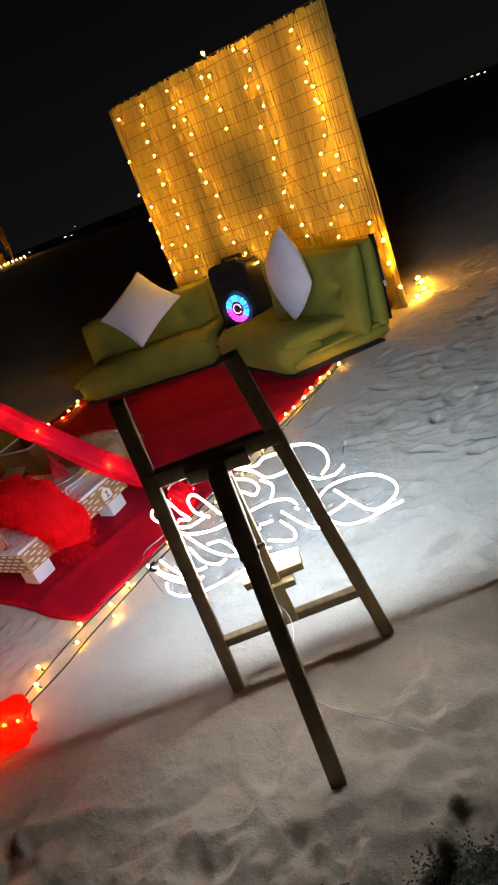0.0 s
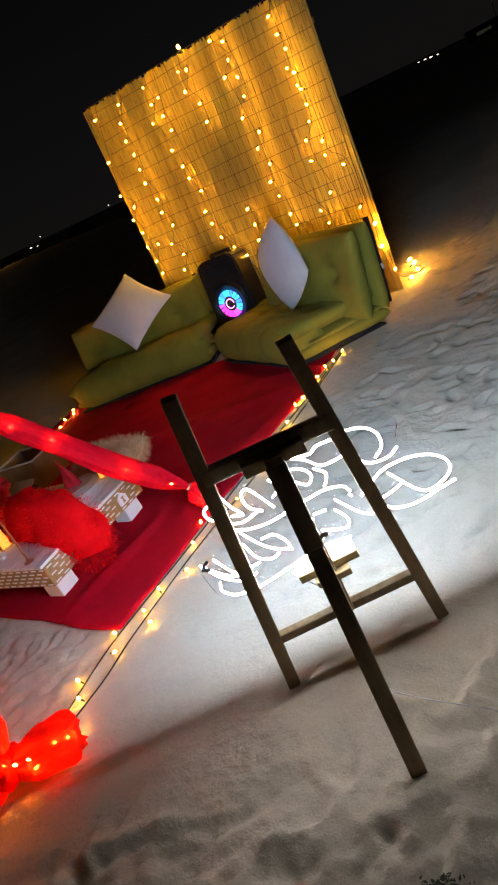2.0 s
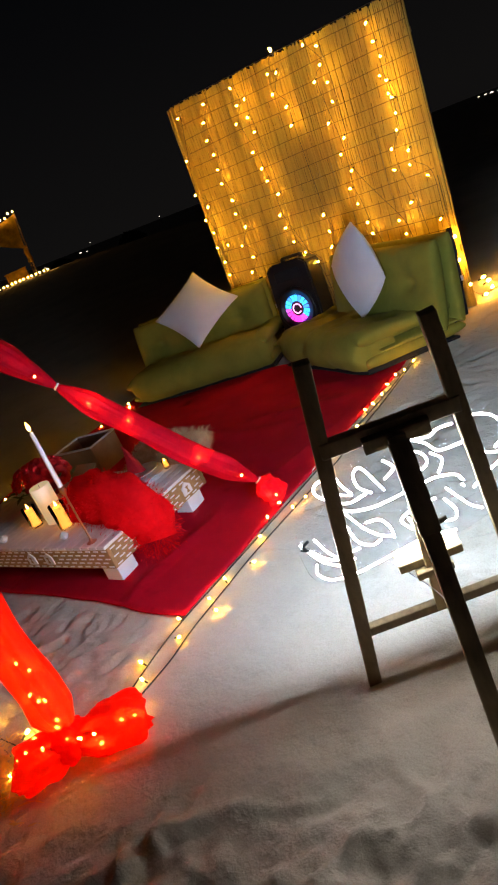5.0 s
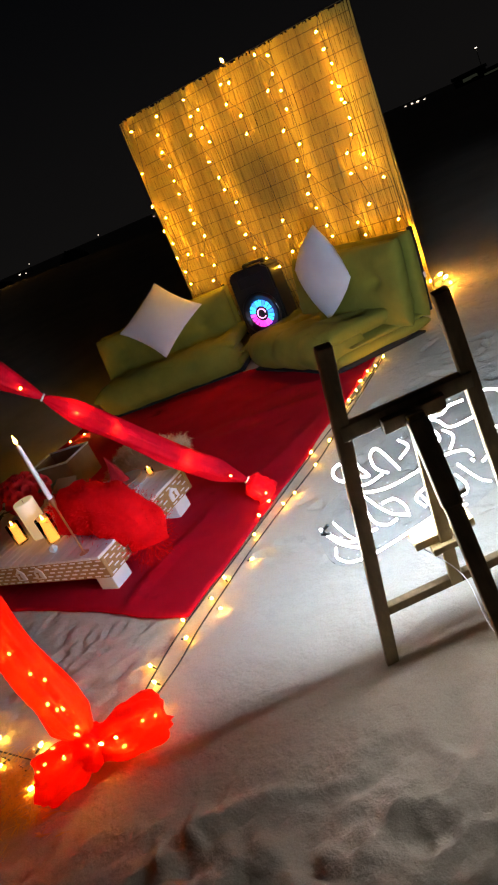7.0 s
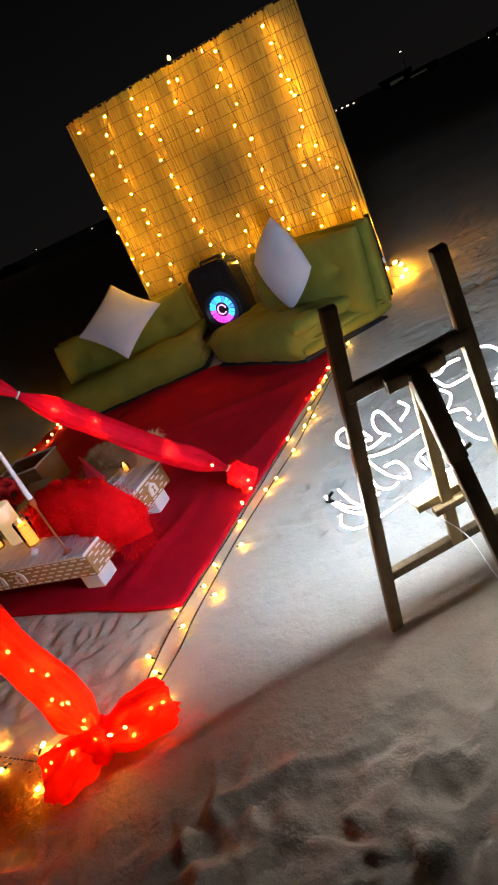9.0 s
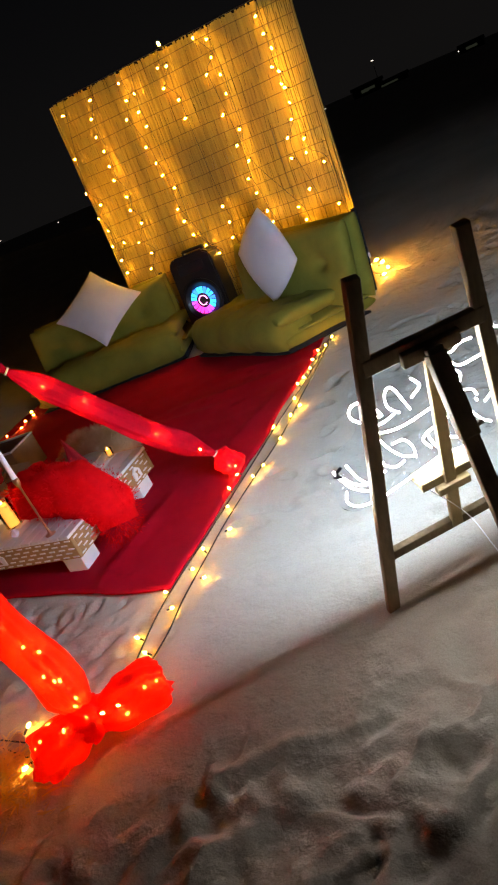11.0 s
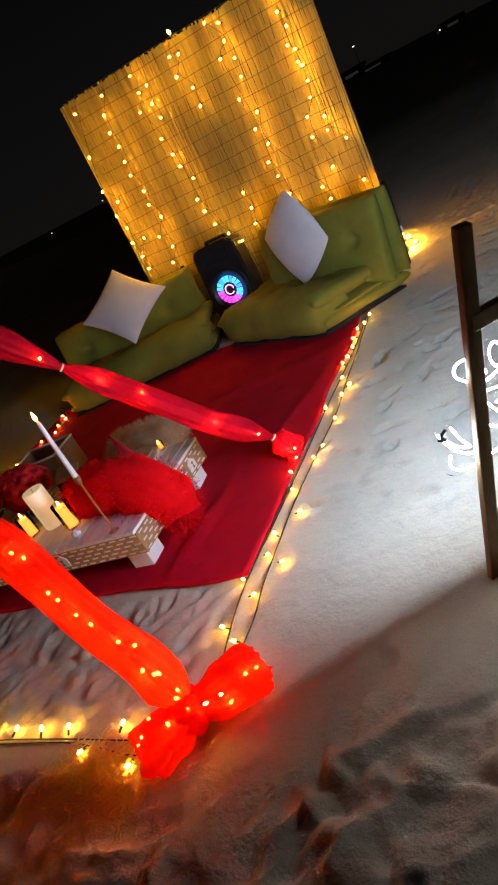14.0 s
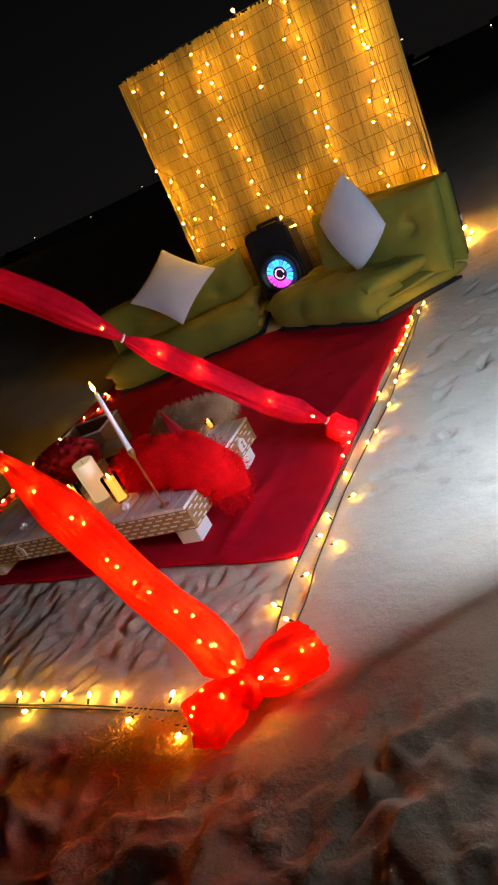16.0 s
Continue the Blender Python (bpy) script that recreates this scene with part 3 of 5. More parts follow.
def futon(m, length, depth, label, seed, back_from, back_to, back_h, flare):
    ob = thing("futon", m, label, "futon", "futons by the screen")
    lo = puffy(length * 0.985, depth, 0.125, 44, 30, 7, 0.38, (), 0.008, seed=seed)
    bmesh.ops.translate(lo, verts=lo.verts, vec=(length / 2, depth / 2 + 0.03, 0.068))
    skew(lo, length, depth, flare)
    part("lower_fold", lo, M_FUTON, ob)
    tufts = [(length * f, y) for f in (-0.34, -0.11, 0.12, 0.35) for y in (depth * 0.02, depth * 0.30)]
    up = puffy(length, depth * 1.0, 0.150, 70, 44, 6.0, 0.42, tufts, 0.013, seed + 3, sag=lambda x, y: 0.020 * np.maximum(2 * x / length, 0) ** 3 - 0.012 * np.maximum(-2 * x / length, 0) ** 2 - 0.02 * np.maximum(-y / depth - 0.28, 0))
    bmesh.ops.translate(up, verts=up.verts, vec=(length / 2, depth / 2 + 0.015, 0.188))
    skew(up, length, depth, flare)
    part("seat", up, M_FUTON, ob)
    # the rolled front where the mattress turns over
    roll = bmesh.new()
    run = [Vector((0.03 + (length - 0.05) * k / 24, 0.095 + 0.008 * math.sin(k * 0.9 + seed), 0.130 + 0.004 * math.sin(k * 1.7))) for k in range(25)]
    tube(roll, run, lambda f: 0.124 * min(1.0, 0.62 + 6.0 * min(f, 1.03 - f)), 26, True, lambda f, a: 1 + 0.05 * noise.noise(Vector((math.cos(a) * 2 + seed, math.sin(a) * 2, f * 11))))
    skew(roll, length, depth, flare)
    part("front_roll", roll, M_FUTON, ob)
    # a loose tongue of cloth in the open end
    fold = puffy(0.15, depth * 0.80, 0.035, 16, 30, 4.0, 0.4, (), 0.008, seed + 13)
    bmesh.ops.transform(fold, matrix=Matrix.Translation((length - 0.060, depth / 2 + 0.06, 0.125)) @ Matrix.Rotation(0.12, 4, "Y"), verts=fold.verts)
    skew(fold, length, depth, flare)
    part("end_fold", fold, M_FUTON, ob)
    # two folds of the mattress stand up as the back
    wide = back_to - back_from
    for name, y, lean, thick, sd in (("backrest", depth - 0.075, 0.22, 0.16, 5), ("back_fold", depth + 0.035, 0.14, 0.12, 9)):
        bm = puffy(wide, back_h, thick, 50, 34, 5.0, 0.40, [(wide * f, 0.03) for f in (-0.30, 0.0, 0.30)] if name == "backrest" else (), 0.009, seed + sd)
        r = Matrix.Translation((back_from + wide / 2, y, 0.10 + back_h / 2)) @ Matrix.Rotation(math.pi / 2 - lean, 4, "X")
        bmesh.ops.transform(bm, matrix=r, verts=bm.verts)
        part(name, bm, M_FUTON, ob)
    bm = bmesh.new()
    box(bm, (wide * 0.94, 0.022, back_h * 0.92), Matrix.Translation((back_from + wide / 2, depth + 0.080, 0.09 + back_h / 2)) @ Matrix.Rotation(-0.13, 4, "X"), 0.010, 3)
    part("back_lining", bm, M_LINING, ob, "black lining of the mattress back")
    bm = new_box((length * 0.96, depth - 0.02, 0.016), pose(length / 2 - 0.005, depth / 2 + 0.01, 0.010), 0.007)
    skew(bm, length, depth, flare)
    part("base_lining", bm, M_LINING, ob, "black lining under the seat")
    for x_low, x_back, nm in ((length * 0.985, back_to, "piping"),):
        bm = bmesh.new()
        pts = [Vector((x_low, 0.03, 0.022)), Vector((x_low + flare * 0.45, depth * 0.5, 0.03)), Vector((x_low + flare * 0.75, depth * 0.9, 0.05)), Vector((x_back - 0.040, depth + 0.05, 0.10 + back_h * 0.25)), Vector((x_back - 0.030, depth + 0.085, 0.10 + back_h * 0.7)), Vector((x_back - 0.055, depth + 0.06 + 0.13 * back_h, 0.10 + back_h))]
        tube(bm, catmull(pts, 6), 0.016, 8)
        part(nm, bm, M_LINING, ob, "black edge piping")
    part("tag", new_box((0.004, 0.014, 0.030), pose(back_to - 0.012, depth + 0.075, 0.10 + back_h * 0.45), 0.001), M_PILLOW, ob, "small white fabric tag")
    return ob


fu = Vector((-0.927, 0.375, 0))
fv = Vector((0.375, 0.927, 0))
mB = Matrix(((0.927, 0.375, 0, 0), (-0.375, 0.927, 0, 0), (0, 0, 1, 0), (0, 0, 0, 1)))
LEN_B, DEP_B = 1.0, 0.52
mB.translation = Vector((-1.98, 3.77, 0)) + fu * LEN_B
mB.translation.z = 0.008


def futon_right():
    ob = futon(mB, LEN_B, DEP_B, "olive-green folded futon mattress propped up as a floor sofa", 31, 0.24, LEN_B + 0.265, 0.47, 0.23)
    return ob


def futon_left():
    m = Matrix(((0.930, -0.368, 0, -4.13), (0.368, 0.930, 0, 3.73), (0, 0, 1, 0.008), (0, 0, 0, 1)))
    return futon(m, 1.22, 0.50, "olive-green folded futon mattress with a low back, beside the speaker", 57, 0.0, 1.16, 0.42, 0.0)


futon_right()
futon_left()

# ---- pillows ----


def pillow(m, label, size, pinch):
    ob = thing("pillow", m, label, "pillow", "white pillows")
    bm = puffy(size, size, 0.15, 40, 40, 2.2, 0.55, (), 0.009, 77, pinch)
    part("cover", bm, M_PILLOW, ob)
    bm = bmesh.new()
    k = size / 2
    for s in range(4):
        c, sn = math.cos(s * math.pi / 2), math.sin(s * math.pi / 2)
        pts = []
        for t in np.linspace(-1, 1, 9):
            x, y = k * t, -k * (1 - pinch * (1 - t * t))
            pts.append(Vector((x * c - y * sn, x * sn + y * c, 0)))
        tube(bm, pts, 0.0035, 6)
    part("seam", bm, M_PILLOW, ob)
    return ob


pillow(look((-3.55, 4.20, 0.535), (-2.68, 2.95, 2.10), 51), "white square cushion leaning on the futon back", 0.455, 0.085)
pillow(look((-2.12, 4.20, 0.50), (-2.52, 3.3, 0.66), 54), "white square cushion standing on its corner on the futon", 0.395, -0.09)

# ---- loudspeaker ----


def loudspeaker():
    m = pose(-2.865, 4.50, 0.0, -6, 0, 6)
    ob = thing("loudspeaker", m, "black plastic party loudspeaker with a lit woofer ring", "loudspeaker")
    bm = bmesh.new()
    prof = [(-0.172, -0.0), (-0.178, 0.30), (-0.168, 0.590), (-0.12, 0.620), (0.12, 0.620), (0.168, 0.590), (0.178, 0.30), (0.172, 0.0)]
    fr = [bm.verts.new((x, -0.09, z)) for x, z in prof]
    bk = [bm.verts.new((x * 0.8, 0.13, z * 0.98)) for x, z in prof]
    n = len(prof)
    bm.faces.new(fr)
    bm.faces.new(bk[::-1])
    for k in range(n):
        bm.faces.new((fr[k], bk[k], bk[(k + 1) % n], fr[(k + 1) % n]))
    bmesh.ops.recalc_face_normals(bm, faces=bm.faces)
    bmesh.ops.bevel(bm, geom=list(bm.edges), offset=0.012, segments=2, affect="EDGES")
    part("cabinet", bm, M_SPEAKER, ob, smooth=False)
    face = Matrix.Translation((0, -0.092, 0.30)) @ Matrix.Rotation(math.pi / 2, 4, "X")
    bm = bmesh.new()
    lathe(bm, [(0.150, 0.0), (0.150, 0.012), (0.128, 0.014), (0.122, 0.004), (0.06, -0.012), (0.02, -0.016)], 40, face)
    part("woofer", bm, M_SPEAKER, ob, "black woofer cone")
    wedge = bmesh.new()
    a = math.pi / 9 * 0.40
    ring = [(0.052, -a), (0.094, -a * 0.9), (0.094, a * 0.9), (0.052, a)]
    f0 = [wedge.verts.new((r * math.cos(t), r * math.sin(t), 0.010)) for r, t in ring]
    f1 = [wedge.verts.new((r * math.cos(t), r * math.sin(t), 0.004)) for r, t in ring]
    wedge.faces.new(f0)
    for k in range(4):
        wedge.faces.new((f0[k], f1[k], f1[(k + 1) % 4], f0[(k + 1) % 4]))
    cols = [(0.05, 0.25, 1.0), (0.05, 0.5, 1.0), (0.9, 0.05, 0.55), (0.6, 0.08, 1.0)]
    mats = [glow("led_" + nm, c, 1.6) for nm, c in zip(("blue", "sky", "pink", "violet"), cols)]
    mes = []
    for mm in mats:
        b2 = wedge.copy()
        mes.append(mesh_of("led", b2, mm, False))
    wedge.free()
    for k in range(18):
        which = 2 if 10 <= k <= 13 else (3 if k in (9, 14, 15) else (1 if k % 3 else 0))
        shared("led", mes[which], ob, face @ Matrix.Rotation(2 * math.pi * k / 18, 4, "Z"))
    bm = bmesh.new()
    tube(bm, [face @ Vector((0.032 * math.cos(k * math.pi / 13), 0.032 * math.sin(k * math.pi / 13), 0.010)) for k in range(24)], 0.0035, 6)
    part("led_ring", bm, glow("led_ring_pink", (1.0, 0.35, 0.75), 2.2), ob, "pink lit ring")
    bm = new_box((0.16, 0.03, 0.022), pose(0, 0.02, 0.635), 0.008)
    part("handle", bm, M_SPEAKER, ob)
    for x in (-0.09, 0.09):
        part("handle_post", new_box((0.02, 0.03, 0.05), pose(x * 0.85, 0.02, 0.615), 0.004), M_SPEAKER, ob)
    bm = new_box((0.20, 0.006, 0.07), pose(0, -0.094, 0.53), 0.004)
    part("tweeter_grille", bm, M_LINING, ob)
    return ob


loudspeaker()

# ---- easel with the sign ----


def easel():
    ob = thing("easel", pose(*EASEL_AT), "brown wooden studio easel seen from behind, holding a lit sign", "easel")
    inv = ob.matrix_basis.inverted()

    def e(u, w, n=0.0):
        return inv @ easel_point(u, w, n)
    L0, L1, R0, R1 = (-0.216, -0.015), (-0.078, 0.957), (0.216, -0.015), (0.158, 0.955)
    for name, a, b in (("leg", L0, L1), ("leg", R0, R1)):
        bm = bmesh.new()
        beam(bm, e(*a), e(*b), 0.033, 0.022, E_U)
        part(name, bm, M_EASEL, ob)
    bm = bmesh.new()
    beam(bm, e(-0.110, 0.757, 0.004), e(0.174, 0.745, 0.004), 0.038, 0.020, E_W)
    part("top_bar", bm, M_EASEL, ob)
    bm = bmesh.new()
    beam(bm, e(-0.030, 0.740, 0.020), e(0.105, 0.735, 0.020), 0.034, 0.018, E_W)
    part("hinge_block", bm, M_EASEL, ob)
    bm = bmesh.new()
    beam(bm, e(-0.188, 0.199, 0.0), e(0.203, 0.199, 0.0), 0.029, 0.020, E_W)
    part("lower_bar", bm, M_EASEL, ob)
    bm = bmesh.new()
    beam(bm, e(0.012, 0.19, 0.006), e(0.040, 0.72, 0.004), 0.030, 0.016, E_U)
    part("mast", bm, M_PALE, ob, "pale pine centre mast")
    foot = Vector((-0.275, 1.650, -0.015)) - EASEL_AT
    head = e(0.036, 0.748, 0.035)
    bm = bmesh.new()
    beam(bm, foot, head, 0.036, 0.022, E_U)
    part("back_leg", bm, M_EASEL, ob)
    way = (head - foot).normalized()
    bm = bmesh.new()
    beam(bm, head - way * 0.20, head - way * 0.012, 0.042, 0.030, E_U)
    part("sleeve", bm, M_EASEL, ob, "upper sleeve of the back leg")
    bm = bmesh.new()
    tube(bm, [head - way * 0.185 + E_U * 0.02, head - way * 0.183 + E_U * 0.038], 0.0055, 8)
    part("knob", bm, M_EASEL, ob)
    bm = bmesh.new()
    beam(bm, e(-0.052, 0.358, -0.022), e(0.098, 0.358, -0.022), 0.026, 0.055, E_W)
    part("ledge", bm, M_PALE, ob, "pale pine picture ledge")
    bm = bmesh.new()
    beam(bm, e(-0.02, 0.335, 0.012), e(0.066, 0.335, 0.012), 0.022, 0.024, E_W)
    part("ledge_block", bm, M_PALE, ob)
    bm = bmesh.new()
    tube(bm, catmull([e(-0.06, 0.38, -0.01), e(0.02, 0.27, 0.06), foot + way * 0.22 + E_N * -0.02, foot + way * 0.2 + E_U * 0.2 - Vector((0, 0, 0.16))], 8), 0.0013, 6)
    part("cord", bm, M_WHITE, ob, "thin white cord")
    return ob


easel()


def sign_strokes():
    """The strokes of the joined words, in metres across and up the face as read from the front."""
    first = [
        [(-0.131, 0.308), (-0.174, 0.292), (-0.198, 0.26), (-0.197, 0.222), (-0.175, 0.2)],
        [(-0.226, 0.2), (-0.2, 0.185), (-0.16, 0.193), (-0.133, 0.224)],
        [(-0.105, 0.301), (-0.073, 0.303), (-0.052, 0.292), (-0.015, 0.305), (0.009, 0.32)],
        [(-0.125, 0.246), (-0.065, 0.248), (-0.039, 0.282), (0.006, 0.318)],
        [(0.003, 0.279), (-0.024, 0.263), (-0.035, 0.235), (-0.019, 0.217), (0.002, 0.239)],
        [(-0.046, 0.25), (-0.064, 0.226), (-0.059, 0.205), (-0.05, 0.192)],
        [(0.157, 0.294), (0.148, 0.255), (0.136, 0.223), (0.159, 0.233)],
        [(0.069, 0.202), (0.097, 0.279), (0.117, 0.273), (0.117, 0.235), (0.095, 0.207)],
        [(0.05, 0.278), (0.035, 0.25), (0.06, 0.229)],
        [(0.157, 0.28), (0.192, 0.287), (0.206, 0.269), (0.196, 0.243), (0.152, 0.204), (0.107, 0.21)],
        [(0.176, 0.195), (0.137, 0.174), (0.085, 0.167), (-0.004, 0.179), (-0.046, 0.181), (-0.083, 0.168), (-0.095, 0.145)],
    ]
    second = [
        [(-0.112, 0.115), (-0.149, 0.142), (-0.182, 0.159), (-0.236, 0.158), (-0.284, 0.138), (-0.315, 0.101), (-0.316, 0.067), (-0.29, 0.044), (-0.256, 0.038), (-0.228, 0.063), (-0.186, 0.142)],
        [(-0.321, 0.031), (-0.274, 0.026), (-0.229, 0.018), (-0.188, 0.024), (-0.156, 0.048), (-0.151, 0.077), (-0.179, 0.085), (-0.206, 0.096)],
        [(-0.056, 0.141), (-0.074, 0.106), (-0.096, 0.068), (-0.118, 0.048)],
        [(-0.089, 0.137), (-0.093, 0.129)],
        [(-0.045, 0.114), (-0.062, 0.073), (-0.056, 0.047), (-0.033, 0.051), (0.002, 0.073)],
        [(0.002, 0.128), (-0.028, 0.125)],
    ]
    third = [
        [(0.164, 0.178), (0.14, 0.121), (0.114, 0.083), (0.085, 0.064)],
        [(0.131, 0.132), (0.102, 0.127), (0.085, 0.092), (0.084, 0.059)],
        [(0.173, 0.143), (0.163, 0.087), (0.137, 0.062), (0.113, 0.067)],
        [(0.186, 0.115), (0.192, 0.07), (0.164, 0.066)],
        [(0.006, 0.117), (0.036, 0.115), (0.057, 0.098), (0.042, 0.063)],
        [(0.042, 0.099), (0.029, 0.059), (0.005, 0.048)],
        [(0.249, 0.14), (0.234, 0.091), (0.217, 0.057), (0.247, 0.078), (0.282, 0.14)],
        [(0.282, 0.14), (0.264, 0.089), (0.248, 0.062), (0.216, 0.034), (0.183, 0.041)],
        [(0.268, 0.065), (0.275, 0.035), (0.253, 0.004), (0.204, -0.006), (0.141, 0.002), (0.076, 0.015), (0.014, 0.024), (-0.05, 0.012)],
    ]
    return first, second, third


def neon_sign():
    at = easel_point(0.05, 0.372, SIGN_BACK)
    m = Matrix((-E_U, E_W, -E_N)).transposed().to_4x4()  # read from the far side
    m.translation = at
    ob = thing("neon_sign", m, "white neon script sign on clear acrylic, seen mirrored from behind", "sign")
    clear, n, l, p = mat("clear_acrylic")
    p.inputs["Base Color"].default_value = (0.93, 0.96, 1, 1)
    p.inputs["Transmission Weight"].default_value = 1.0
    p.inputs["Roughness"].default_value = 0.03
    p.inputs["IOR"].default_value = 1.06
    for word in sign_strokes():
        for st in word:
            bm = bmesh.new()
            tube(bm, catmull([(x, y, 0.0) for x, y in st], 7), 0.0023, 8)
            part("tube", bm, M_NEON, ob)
    # the clear backing is cut round the words
    outline = [(-0.335, 0.06), (-0.30, 0.16), (-0.235, 0.21), (-0.245, 0.26), (-0.21, 0.335), (-0.15, 0.35), (-0.02, 0.335), (0.10, 0.325), (0.19, 0.315), (0.20, 0.21), (0.28, 0.165), (0.295, 0.06), (0.28, 0.0), (0.22, -0.025), (0.09, 0.0), (-0.05, -0.01), (-0.16, 0.02), (-0.26, 0.01)]
    line = catmull([(x, y, 0.008) for x, y in outline + outline[:1]], 5)[:-1]
    bm = bmesh.new()
    f0 = [bm.verts.new(p) for p in line]
    f1 = [bm.verts.new(p + Vector((0, 0, 0.004))) for p in line]
    bm.faces.new(f0[::-1])
    bm.faces.new(f1)
    for k in range(len(line)):
        bm.faces.new((f0[k], f0[(k + 1) % len(line)], f1[(k + 1) % len(line)], f1[k]))
    bmesh.ops.recalc_face_normals(bm, faces=bm.faces)
    back = part("backing", bm, clear, ob, "clear acrylic backing sheet", False)
    back.visible_shadow = False
    bm = bmesh.new()
    tube(bm, catmull([(0.262, 0.145, -0.002), (0.277, 0.135, -0.004), (0.268, 0.118, -0.004), (0.285, 0.128, -0.002)], 5), 0.004, 6)
    part("lead", bm, M_WIRE, ob, "black lead wire end")
    return ob


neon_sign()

# ---- low table ----
T_AT = Vector((-2.045, 1.970, 0))
T_X = Vector((-0.992, -0.125, 0)).normalized()
T_Y = Vector((-0.125, 0.992, 0)).normalized()
T_LEN, T_WID, T_TOP, T_LOW = 1.35, 0.64, 0.200, 0.092


def low_table():
    m = Matrix((-T_X, T_Y, Vector((0, 0, 1)))).transposed().to_4x4()
    m.translation = T_AT
    ob = thing("low_table", m, "low slatted picnic table with brown patterned sides and white block legs", "table")
    h = T_TOP - 0.014 - T_LOW
    zc = T_LOW + h / 2
    for name, size, at in (("side_panel", (T_LEN, 0.02, h), (-T_LEN / 2, 0.01, zc)), ("side_panel", (T_LEN, 0.02, h), (-T_LEN / 2, T_WID - 0.01, zc)),
                           ("end_panel", (0.02, T_WID - 0.042, h), (-0.012, T_WID / 2, zc)), ("end_panel", (0.02, T_WID - 0.042, h), (-T_LEN + 0.012, T_WID / 2, zc))):
        part(name, new_box(size, pose(*at), 0.003), M_BROWN, ob)
    n = 26
    plank = mesh_of("plank", new_box((T_LEN / n * 0.90, T_WID + 0.012, 0.014), None, 0.003), M_WHITE, False)
    for k in range(n):
        shared("plank", plank, ob, pose(-(k + 0.5) * T_LEN / n, T_WID / 2, T_TOP - 0.007, 0, 0, 0))
    leg = mesh_of("leg", new_box((0.098, 0.098, T_LOW + 0.03), pose(0, 0, (T_LOW - 0.03) / 2), 0.004), M_WHITE, False)
    for x in (-0.085, -T_LEN + 0.085):
        for y in (0.075, T_WID - 0.075):
            shared("leg", leg, ob, pose(x, y, 0))
    # short pale bars inlaid in rows on the sides
    dash = mesh_of("inlay", new_box((0.030, 0.005, 0.0055), None, 0.001), M_WHITE, False)
    for row in range(5):
        z = T_LOW + 0.010 + row * 0.0185
        for k in range(int(T_LEN / 0.052)):
            x = -0.022 - 0.052 * k - (0.026 if row % 2 else 0)
            if -T_LEN + 0.02 < x and abs((x + 0.36) % 0.45 - 0.225) > 0.0 and not (1 <= row <= 3 and min(abs(x + 0.42), abs(x + 0.55), abs(x + 0.98)) < 0.035):
                shared("inlay", dash, ob, pose(x, -0.0005, z))
        for k in range(int(T_WID / 0.052)):
            y = 0.03 + 0.052 * k + (0.026 if row % 2 else 0)
            if y < T_WID - 0.03 and not (1 <= row <= 3 and abs(y - T_WID * 0.80) < 0.045):
                shared("inlay", dash, ob, pose(-0.0015, y, z, 0, 0, 90))
    # small house-shaped plates
    bm = bmesh.new()
    pr = [(-0.028, -0.024), (0.028, -0.024), (0.028, 0.012), (0.0, 0.034), (-0.028, 0.012)]
    f0 = [bm.verts.new((x, -0.004, z)) for x, z in pr]
    f1 = [bm.verts.new((x, 0.004, z)) for x, z in pr]
    bm.faces.new(f0)
    bm.faces.new(f1[::-1])
    for k in range(5):
        bm.faces.new((f0[k], f1[k], f1[(k + 1) % 5], f0[(k + 1) % 5]))
    bmesh.ops.recalc_face_normals(bm, faces=bm.faces)
    house = mesh_of("house_plate", bm, M_WHITE, False)
    hb = bmesh.new()
    a = [hb.verts.new(c) for c in ((-0.011, -0.006, 0.014), (0.011, -0.006, 0.014), (0.003, -0.006, 0), (0.011, -0.006, -0.016), (-0.011, -0.006, -0.016), (-0.003, -0.006, 0))]
    hb.faces.new((a[0], a[5], a[2], a[1]))
    hb.faces.new((a[5], a[4], a[3], a[2]))
    mark = mesh_of("house_mark", hb, M_BROWN, False)
    for m2 in (pose(0.001, T_WID * 0.80, zc, 0, 0, 90), pose(-0.42, -0.002, zc), pose(-0.55, -0.002, zc), pose(-0.98, -0.002, zc)):
        hp = shared("house_plate", house, ob, m2)
        shared("house_mark", mark, hp, Matrix.Identity(4))
    return ob


low_table()

# ---- red fabric garlands with lights ----
GARLAND_POST = Vector((-3.45, 1.38, 2.08))


def fabric_roll(knots, radii, seed, fill=0.9):
    """A gathered tube of fabric, pinched at the knots."""
    bm = bmesh.new()
    for (a, b, mids), r in zip(knots, radii):
        pts = catmull([a, *mids, b], 14)

        def wob(f, ang, s=seed):
            p = Vector((math.cos(ang) * 1.4 + s, math.sin(ang) * 1.4, f * 5.0))
            q = Vector((math.cos(ang) * 4 + s, math.sin(ang) * 4, f * 2.2))
            return 1.0 + 0.20 * noise.noise(p) + 0.20 * noise.noise(q) + 0.05 * math.sin(9 * ang + 3 * f + s) + 0.04 * math.sin(14 * ang - 4 * f)
        tube(bm, pts, lambda f, r=r: r * (0.20 + 0.80 * min(1.0, math.sin(math.pi * min(max(f, 0.0), 1.0)) * 2.1 + 0.0) ** 0.8), 40, True, wob)
        seed += 3.1
    return bm


